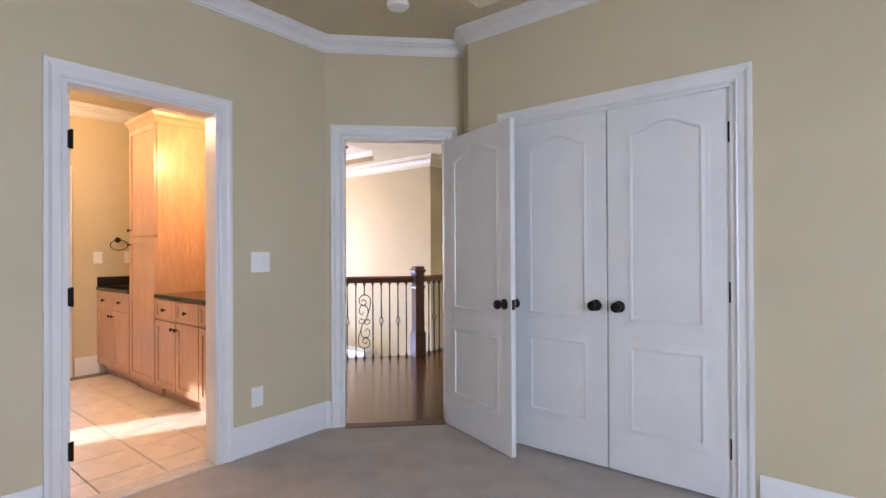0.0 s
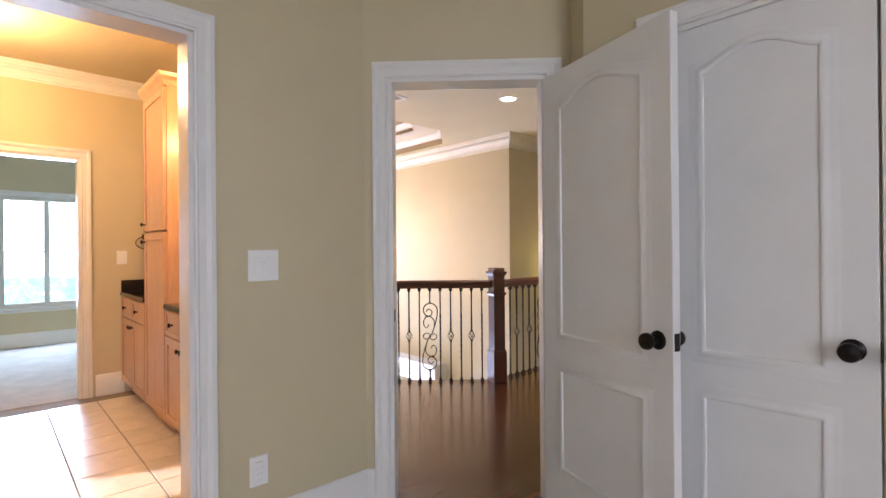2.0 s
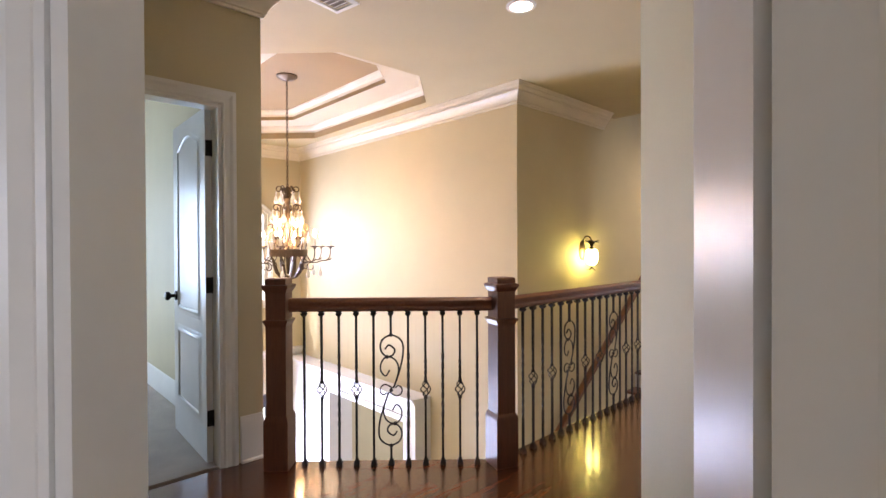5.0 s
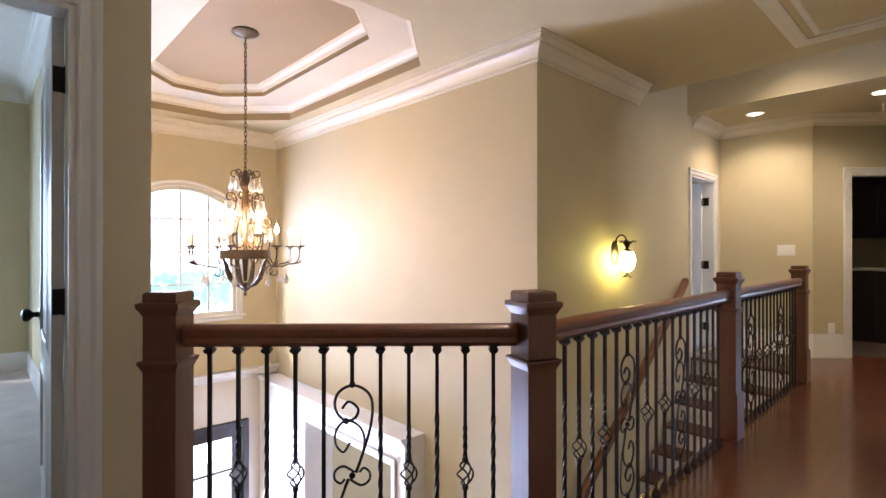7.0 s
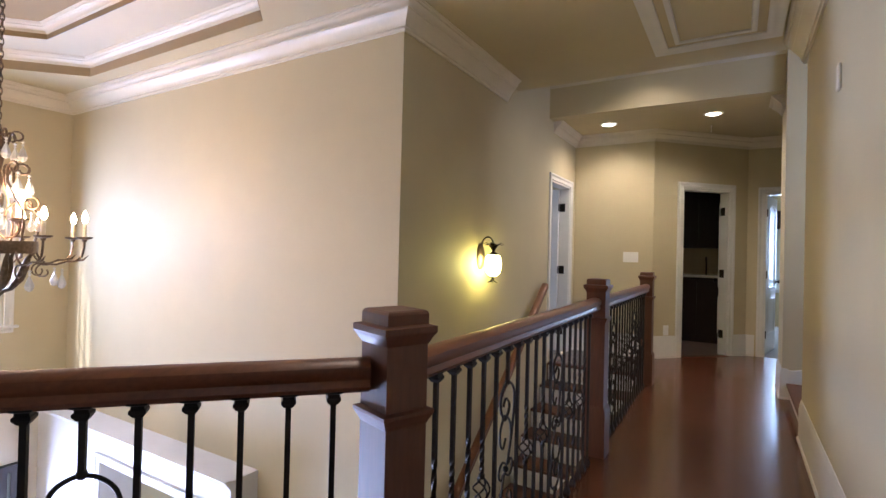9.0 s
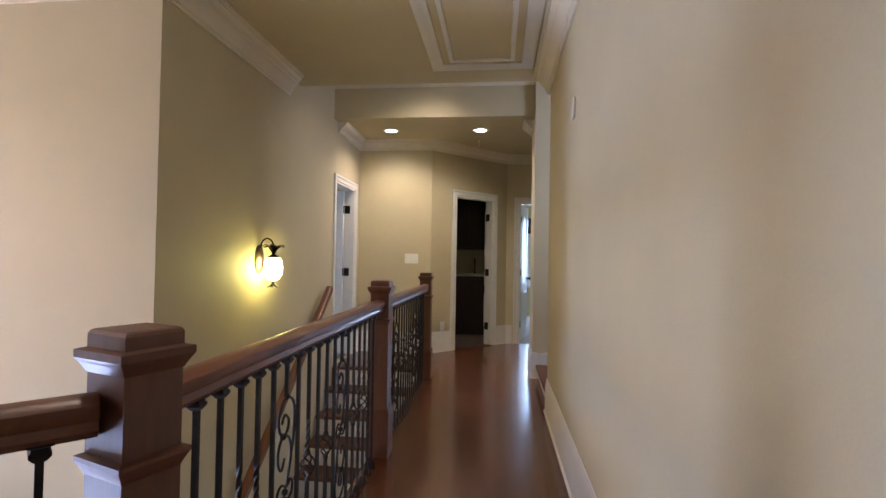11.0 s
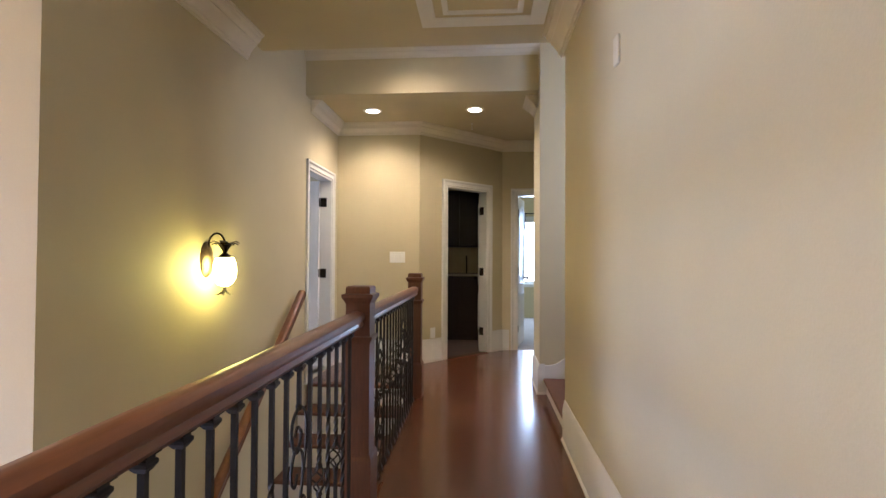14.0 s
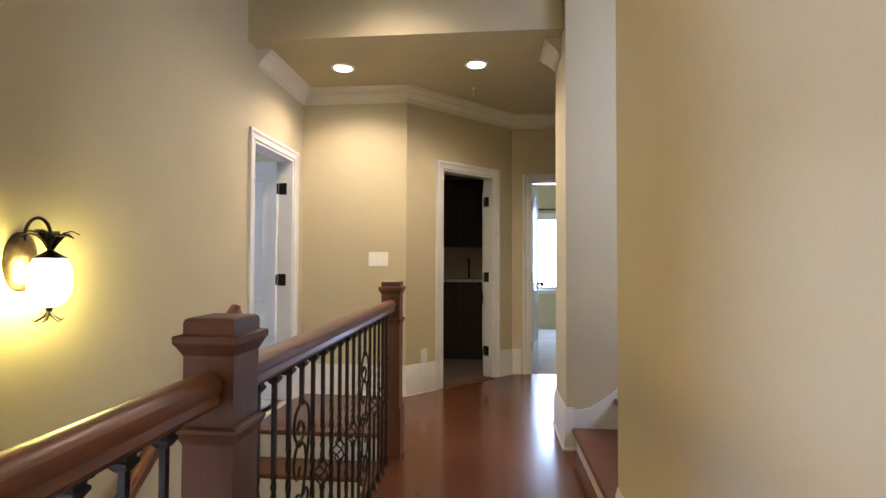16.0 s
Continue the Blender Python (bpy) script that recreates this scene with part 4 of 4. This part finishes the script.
part("panel_bead", sweep(bmesh.new(), [(0, 0), (0, -0.016), (0.03, -0.016), (0.04, 0)], [(-0.25, -0.55, 0), (-0.25, 0.55, 0), (0.25, 0.55, 0), (0.25, -0.55, 0)], True), TRIM, hatch, "", True)


# sconce on the stair wall
sc = thing("wall_sconce", "lit bronze wall sconce with leaf cap and frosted glass", "wall sconce", "", "", pose(-5.20, 7.732, 1.188))
plate_bm = lathe(bmesh.new(), [(0.0, 0.022), (0.030, 0.020), (0.045, 0.012), (0.052, 0.004), (0.052, 0.0)], 24, m=pose(0, 0, -0.012) @ Matrix.Diagonal((1.2, 1.3, 2.1, 1)) @ pose(0, 0, 0, 0, 90))
part("backplate", plate_bm, AGED, sc, "oval cast bronze backplate", True)
part("arm", tube(bmesh.new(), [(0.015, 0, 0.03)] + [(0.066 - 0.052 * math.cos(a), 0, 0.075 + 0.072 * math.sin(a)) for a in [math.pi * k / 12 for k in range(1, 12)]] + [(0.118, 0, 0.055)], 0.006, 8), BRONZE, sc, "", True)
leafs = bmesh.new()
for k in range(9):
    a = k * math.pi / 4.5
    lift = 0.012 * (k % 2)
    prof = [(0.006, 0.03), (0.018, 0.056), (0.036, 0.078 + lift), (0.060, 0.086 + lift), (0.084, 0.074 + lift)]
    for (r0, z0), (r1, z1), w0, w1 in zip(prof, prof[1:], (0.008, 0.014, 0.018, 0.013), (0.014, 0.018, 0.013, 0.001)):
        ca, sa = math.cos(a), math.sin(a)
        vs = []
        for r, z, w, s_ in ((r0, z0, w0, -1), (r0, z0, w0, 1), (r1, z1, w1, 1), (r1, z1, w1, -1)):
            vs.append((0.118 + r * ca - s_ * w * sa, r * sa + s_ * w * ca, z))
        lo = [leafs.verts.new(v) for v in vs]
        hi = [leafs.verts.new((v[0], v[1], v[2] + 0.004)) for v in vs]
        leafs.faces.new(lo), leafs.faces.new(hi)
        for q in range(4):
            leafs.faces.new((lo[q], lo[(q + 1) % 4], hi[(q + 1) % 4], hi[q]))
lathe(leafs, [(0.0, 0.055), (0.012, 0.05), (0.010, 0.03), (0.036, 0.012), (0.056, 0.0), (0.0, 0.0)], 16, (0.118, 0, 0))
part("leaf_cap", leafs, BRONZE, sc, "bronze cap of curling leaves")
part("glass_shade", lathe(bmesh.new(), [(0.047, 0.0), (0.061, -0.03), (0.067, -0.075), (0.061, -0.125), (0.040, -0.16), (0.012, -0.172), (0.0, -0.172)], 24, (0.118, 0, 0)), GLOBE, sc, "glowing frosted glass shade", True)
fin = bmesh.new()
lathe(fin, [(0.0, -0.172), (0.012, -0.174), (0.008, -0.19), (0.004, -0.20), (0, -0.20)], 10, (0.118, 0, 0))
for k in range(5):
    a = k * 2 * math.pi / 5
    tube(fin, [(0.118, 0, -0.18), (0.118 + 0.012 * math.cos(a), 0.012 * math.sin(a), -0.205), (0.118 + 0.036 * math.cos(a), 0.036 * math.sin(a), -0.222), (0.118 + 0.05 * math.cos(a), 0.05 * math.sin(a), -0.219)], [0.004, 0.005, 0.004, 0.001], 5)
part("finial", fin, BRONZE, sc, "bronze leaf finial", True)


# chandelier
def ring_pose(k, n, off=0.0):
    return pose(0, 0, 0, 0, 0, 360 * k / n + off)


cz = thing("chandelier", "tiered bronze candle chandelier with crystal drops, lit", "chandelier", "", "", pose(-7.185, 5.24, 0))
WAX = material("ivory_candle_sleeve", (0.75, 0.68, 0.52), 0.5)
part("canopy", lathe(bmesh.new(), [(0.0, 0.0), (0.105, 0.0), (0.108, -0.01), (0.085, -0.028), (0.03, -0.04), (0.012, -0.055), (0, -0.055)], 24, (0, 0, T2)), AGED, cz, "", True)
chain = bmesh.new()
n_links = 30
for k in range(n_links):
    z = T2 - 0.06 - (T2 - 0.06 - 1.86) * (k + 0.5) / n_links
    half = (T2 - 0.06 - 1.86) / n_links * 0.72
    turn = (k % 2) * math.pi / 2
    tube(chain, [(0.011 * math.cos(a) * math.cos(turn), 0.011 * math.cos(a) * math.sin(turn), z + half * math.sin(a)) for a in [2 * math.pi * i / 8 for i in range(8)]], 0.0035, 5, True)
part("chain", chain, AGED, cz)
part("stem", lathe(bmesh.new(), [(0.0, 1.88), (0.02, 1.86), (0.035, 1.80), (0.05, 1.74), (0.03, 1.70), (0.018, 1.62), (0.026, 1.56), (0.014, 1.50), (0.014, 1.22), (0.03, 1.16), (0.02, 1.05), (0.014, 0.95), (0, 0.94)], 14), AGED, cz, "", True)
part("ring_band", lathe(bmesh.new(), [(0.186, 1.135), (0.200, 1.130), (0.203, 1.18), (0.200, 1.205), (0.186, 1.20)], 32), AGED, cz, "flat bronze ring", True)
bw = lathe(bmesh.new(), [(0.0, 0.815), (0.010, 0.822), (0.014, 0.838), (0.006, 0.850), (0.018, 0.862), (0.045, 0.885), (0.050, 0.90), (0.028, 0.93), (0, 0.93)], 14)
part("bottom_finial", bw, AGED, cz, "", True)


def drop(parent, x, y, z, s=1.0):
    """Two small beads over a pear-shaped pendant."""
    s *= 1.2
    b = lathe(bmesh.new(), [(0.0, 0.0), (0.007 * s, -0.006 * s), (0.002 * s, -0.012 * s), (0.006 * s, -0.018 * s), (0.002 * s, -0.024 * s),
                            (0.005 * s, -0.030 * s), (0.013 * s, -0.052 * s), (0.017 * s, -0.066 * s), (0.011 * s, -0.082 * s), (0, -0.088 * s)], 6, (x, y, z))
    return part("crystal_drop", b, CRYSTAL, parent, "clear crystal drop")


def spun(pts, k, n, off=0.0):
    m = ring_pose(k, n, off)
    return [m @ Vector((r, 0, z)) for r, z in pts]


def curl(r0, z0, rad, a0, a1, n=12):
    return [(r0 + rad * (1 - 0.55 * i / n) * math.cos(a0 + (a1 - a0) * i / n), z0 + rad * (1 - 0.55 * i / n) * math.sin(a0 + (a1 - a0) * i / n)) for i in range(n + 1)]


for k in range(6):
    part("top_scroll", tube(bmesh.new(), spun([(0.03, 1.74), (0.045, 1.79), (0.055, 1.83)] + curl(0.088, 1.835, 0.036, math.pi, -1.1 * math.pi), k, 6), 0.0065, 6), AGED, cz, "", True)
    v = ring_pose(k, 6) @ Vector((0.115, 0, 1.825))
    drop(cz, v.x, v.y, v.z - 0.01, 1.25)
for k in range(6):
    part("upper_scroll", tube(bmesh.new(), spun([(0.185, 1.20), (0.205, 1.30), (0.190, 1.38), (0.130, 1.47), (0.075, 1.56), (0.075, 1.63)] + curl(0.118, 1.64, 0.042, math.pi, -1.0 * math.pi), k, 6, 20), 0.0075, 6), AGED, cz, "", True)
    v = ring_pose(k, 6, 20) @ Vector((0.15, 0, 1.62))
    drop(cz, v.x, v.y, v.z, 1.35)
    part("middle_scroll", tube(bmesh.new(), spun([(0.03, 1.30), (0.06, 1.40), (0.11, 1.45)] + curl(0.175, 1.43, 0.045, 0.7 * math.pi, -1.2 * math.pi), k, 6, 50), 0.006, 6), AGED, cz, "", True)
    v = ring_pose(k, 6, 50) @ Vector((0.21, 0, 1.41))
    drop(cz, v.x, v.y, v.z - 0.02, 1.2)
for k in range(8):
    part("bowl_leaf", tube(bmesh.new(), spun([(0.185, 1.13), (0.165, 1.10), (0.150, 1.04), (0.125, 0.97), (0.085, 0.92), (0.03, 0.89)], k, 8), [0.008, 0.012, 0.020, 0.022, 0.016, 0.008], 6), AGED, cz, "", True)


def candle(parent, v, tall):
    part("candle_cup", lathe(bmesh.new(), [(0.0, -0.02), (0.012, -0.02), (0.014, -0.008), (0.042, 0.0), (0.046, 0.010), (0.040, 0.008), (0.012, 0.006), (0, 0.006)], 14, v), AGED, parent, "", True)
    c = part("candle_sleeve", lathe(bmesh.new(), [(0.011, 0.006), (0.011, tall), (0, tall)], 10, v), WAX, parent, "ivory candle sleeve", True)
    part("flame_bulb", lathe(bmesh.new(), [(0.007, tall), (0.019, tall + 0.022), (0.016, tall + 0.044), (0.004, tall + 0.074), (0, tall + 0.076)], 8, v), FLAME, c, "glowing flame-shaped bulb", True)


for k in range(8):
    arm = part("arm", tube(bmesh.new(), spun([(0.19, 1.15), (0.215, 1.10), (0.25, 1.065), (0.30, 1.065), (0.35, 1.085), (0.395, 1.085), (0.43, 1.12), (0.44, 1.17), (0.44, 1.215)], k, 8, 10), 0.0065, 6), AGED, cz, "curved bronze candle arm", True)
    part("arm_curl", tube(bmesh.new(), spun([(0.26, 1.062)] + curl(0.235, 1.02, 0.045, 0.6 * math.pi, 2.2 * math.pi), k, 8, 10), 0.005, 6), AGED, arm, "", True)
    part("arm_leaf", tube(bmesh.new(), spun([(0.40, 1.088), (0.435, 1.095), (0.465, 1.125)], k, 8, 10), [0.006, 0.008, 0.001], 5), AGED, arm)
    candle(arm, ring_pose(k, 8, 10) @ Vector((0.44, 0, 1.23)), 0.10)
    v = ring_pose(k, 8, 10) @ Vector((0.33, 0, 1.05))
    drop(arm, v.x, v.y, v.z - 0.01, 1.2)
for k in range(4):
    candle(cz, ring_pose(k, 4, 30) @ Vector((0.15, 0, 1.33)), 0.11)
    part("inner_arm", tube(bmesh.new(), spun([(0.014, 1.25), (0.06, 1.22), (0.12, 1.23), (0.15, 1.27), (0.15, 1.32)], k, 4, 30), 0.006, 6), AGED, cz, "", True)


# ---- bathroom ----
def shaker(parent, x0, x1, z0, z1, y, name="cabinet_door", pull=None):
    """A framed front in the plane y, facing -y."""
    d = part(name, boxed(x0, x1, y - 0.012, y, z0, z1, bevel=0.002), MAPLE, parent)
    rail = 0.05 if z1 - z0 > 0.3 else 0.03
    part("frame", sweep(bmesh.new(), [(0, 0), (0, 0.009), (-rail, 0.009), (-rail, 0)], [(x0, y - 0.012, z0), (x1, y - 0.012, z0), (x1, y - 0.012, z1), (x0, y - 0.012, z1)], True, (0, -1, 0)), MAPLE, d)
    if pull:
        part("pull_knob", lathe(bmesh.new(), [(0.006, 0.0), (0.006, 0.014), (0.015, 0.020), (0.015, 0.026), (0.008, 0.031), (0, 0.031)], 12, m=pose(pull[0], y - 0.021, pull[1], 90)), BRONZE, d, "round bronze knob", True)
    return d


def vanity(x0, x1, label, fronts):
    v = thing("vanity_cabinet", label, "cabinet", "vanity cabinets")
    part("body", boxed(x0, x1, 2.40, 2.875, 0.10, 0.855), MAPLE, v)
    part("toe_kick", boxed(x0, x1, 2.46, 2.875, 0.0, 0.10), MAPLE, v)
    n = fronts
    w = (x1 - x0) / n
    for k in range(n):
        a, b = x0 + w * k + 0.006, x0 + w * (k + 1) - 0.006
        shaker(v, a, b, 0.685, 0.845, 2.40, "drawer_front", ((a + b) / 2, 0.765))
        shaker(v, a, b, 0.115, 0.672, 2.40, "cabinet_door", (b - 0.03 if k % 2 == 0 else a + 0.03, 0.62))
    return v


vanity(-4.70, -3.13, "maple vanity cabinet with drawers and bronze knobs", 4)
vanity(-6.14, -5.275, "maple vanity cabinet beside the tall linen tower", 2)
for x0, x1, splash in ((-4.70, -3.125, False), (-6.145, -5.275, True)):
    w = thing("countertop", "polished black granite vanity counter", "countertop", "vanity counters")
    part("slab", boxed(x0, x1, 2.37, 2.878, 0.856, 0.888, bevel=0.005), GRANITE, w)
    part("backsplash", boxed(x0, x1, 2.856, 2.878, 0.889, 0.99, bevel=0.003), GRANITE, w)
    if splash:
        part("side_splash", boxed(x0, x0 + 0.02, 2.38, 2.855, 0.889, 0.99, bevel=0.003), GRANITE, w)
tw = thing("linen_tower", "tall maple linen cabinet with crown moulding", "cabinet")
part("body", boxed(-5.27, -4.705, 2.40, 2.876, 0.10, 2.38, bevel=0.002), MAPLE, tw)
part("toe_kick", boxed(-5.27, -4.705, 2.44, 2.876, 0.0, 0.10), MAPLE, tw)
part("crown", sweep(bmesh.new(), [(0, 0), (0.015, 0), (0.03, 0.03), (0.05, 0.05), (0.06, 0.075), (0, 0.075)], [(-5.27, 2.40, 2.36), (-4.705, 2.40, 2.36), (-4.705, 2.876, 2.36)]), MAPLE, tw)
shaker(tw, -5.262, -4.713, 1.385, 2.35, 2.40, "cabinet_door", (-5.23, 1.44))
shaker(tw, -5.262, -4.713, 0.115, 1.372, 2.40, "cabinet_door", (-5.23, 1.31))
tr = thing("towel_ring", "bronze towel ring on the bathroom wall", "towel ring", "", "", along((-6.15, 0.2), (-6.15, 2.98)) @ pose(2.37, 0, 1.375))
part("mount", lathe(bmesh.new(), [(0.028, 0.0), (0.028, 0.006), (0.012, 0.012), (0.010, 0.045), (0.014, 0.05), (0, 0.052)], 16, m=pose(0, 0, 0, 90)), BRONZE, tr, "", True)
part("ring", tube(bmesh.new(), [(0.082 * math.sin(a), -0.045, -0.055 + 0.055 * math.cos(a)) for a in [2 * math.pi * k / 24 for k in range(24)]], 0.0045, 8, True), BRONZE, tr, "", True)
vl = thing("vanity_light", "warm bathroom vanity light above the counter", "wall light", "", "", pose(-3.95, 2.88, 2.15))
part("bar", boxed(-0.25, 0.25, -0.03, 0.0, -0.04, 0.04, bevel=0.006), BRONZE, vl)
door_leaf(0.66, 2.03, label="white two-panel door standing open into the bathroom", at=pose(-3.124, 1.388, 0, 0, 0, 180))

# ---- laundry ----
lb = thing("laundry_cabinet", "dark espresso base cabinet in the laundry", "cabinet")
part("body", boxed(-4.74, -3.44, 12.12, 12.61, 0.0, 0.93), DARKWOOD, lb)
for k in range(3):
    part("cabinet_door", boxed(-4.72 + 0.43 * k, -4.31 + 0.43 * k, 12.10, 12.118, 0.10, 0.90, bevel=0.004), DARKWOOD, lb)
lc = thing("laundry_counter", "pale stone laundry counter", "countertop")
part("slab", boxed(-4.745, -3.435, 12.08, 12.612, 0.931, 0.965, bevel=0.005), STONE, lc)
lu = thing("laundry_wall_cabinet", "dark espresso wall cabinet above the counter", "cabinet")
part("body", boxed(-4.74, -3.44, 12.25, 12.618, 1.36, 2.20), DARKWOOD, lu)
for k in range(3):
    part("cabinet_door", boxed(-4.72 + 0.43 * k, -4.31 + 0.43 * k, 12.23, 12.248, 1.38, 2.18, bevel=0.004), DARKWOOD, lu)
fa = thing("faucet", "dark gooseneck laundry faucet", "faucet", "", "", pose(-3.78, 12.45, 0.965))
part("spout", tube(bmesh.new(), [(0, 0, 0), (0, 0, 0.2)] + [(0, -0.06 + 0.06 * math.cos(a), 0.2 + 0.06 * math.sin(a)) for a in [math.pi * k / 8 for k in range(1, 9)]], 0.011, 8), BRONZE, fa, "", True)
# curtain in the end room
cu = thing("curtain", "dark bunched curtain on a rod beside the window", "curtain", "", "", pose(-2.86, 14.93, 0))
part("rod", tube(bmesh.new(), [(-0.1, 0, 2.10), (1.3, 0, 2.10)], 0.012, 8), BRONZE, cu)
part("cloth", sweep(bmesh.new(), [(0, 1.78), (0, 2.10), (0.012, 2.10), (0.012, 1.78)], [(0.022 * k, 0.018 * math.sin(k * 1.7), 0) for k in range(9)]), CLOTH, cu)

# ---- pieces of the floors ----
tiles = thing("bath_tile_floor", "cream ceramic floor tiles with grey grout", "tile floor", "", "structure")
tile_mesh = mesh_of("tile", boxed(-0.162, 0.162, -0.162, 0.162, -0.006, 0.003, bevel=0.0025), TILE)
for i in range(10):
    for j in range(9):
        x, y = -3.17 - 0.33 * i, 0.36 + 0.33 * j
        if x < -6.1 or y > 2.55:
            continue
        t_ = new("tile", tile_mesh)
        t_.parent = tiles
        t_.location = (x, y, 0.0)

planks = thing("hardwood_floor", "glossy red-brown hardwood strip floor of the gallery", "wood floor", "", "structure")


def spans(x):
    ys = []
    for (xa, ya), (xb, yb) in zip(HALL, HALL[1:] + HALL[:1]):
        if (xa > x) != (xb > x):
            ys.append(ya + (yb - ya) * (x - xa) / (xb - xa))
    ys.sort()
    return list(zip(ys[::2], ys[1::2]))


rng = random.Random(11)
PW = 0.083
lengths = (0.72, 0.98, 1.25, 1.6)
shared = {}
x = -5.15
while x < -1.95:
    for y0, y1 in spans(x):
        y = y0
        while y < y1 - 0.02:
            step = min(rng.choice(lengths), y1 - y)
            if y1 - y - step < 0.25:
                step = y1 - y
            key = round(step, 3)
            if key not in shared:
                b = bmesh.new()
                box(b, -PW / 2 + 0.0004, PW / 2 - 0.0004, 0.0004, key - 0.0004, -0.012, 0.0)
                shared[key] = mesh_of("plank", b, FLOOR)
            p = new("plank", shared[key])
            p.parent = planks
            p.location = (x, y, rng.uniform(-0.0002, 0.0002))
            y += step
    x += PW
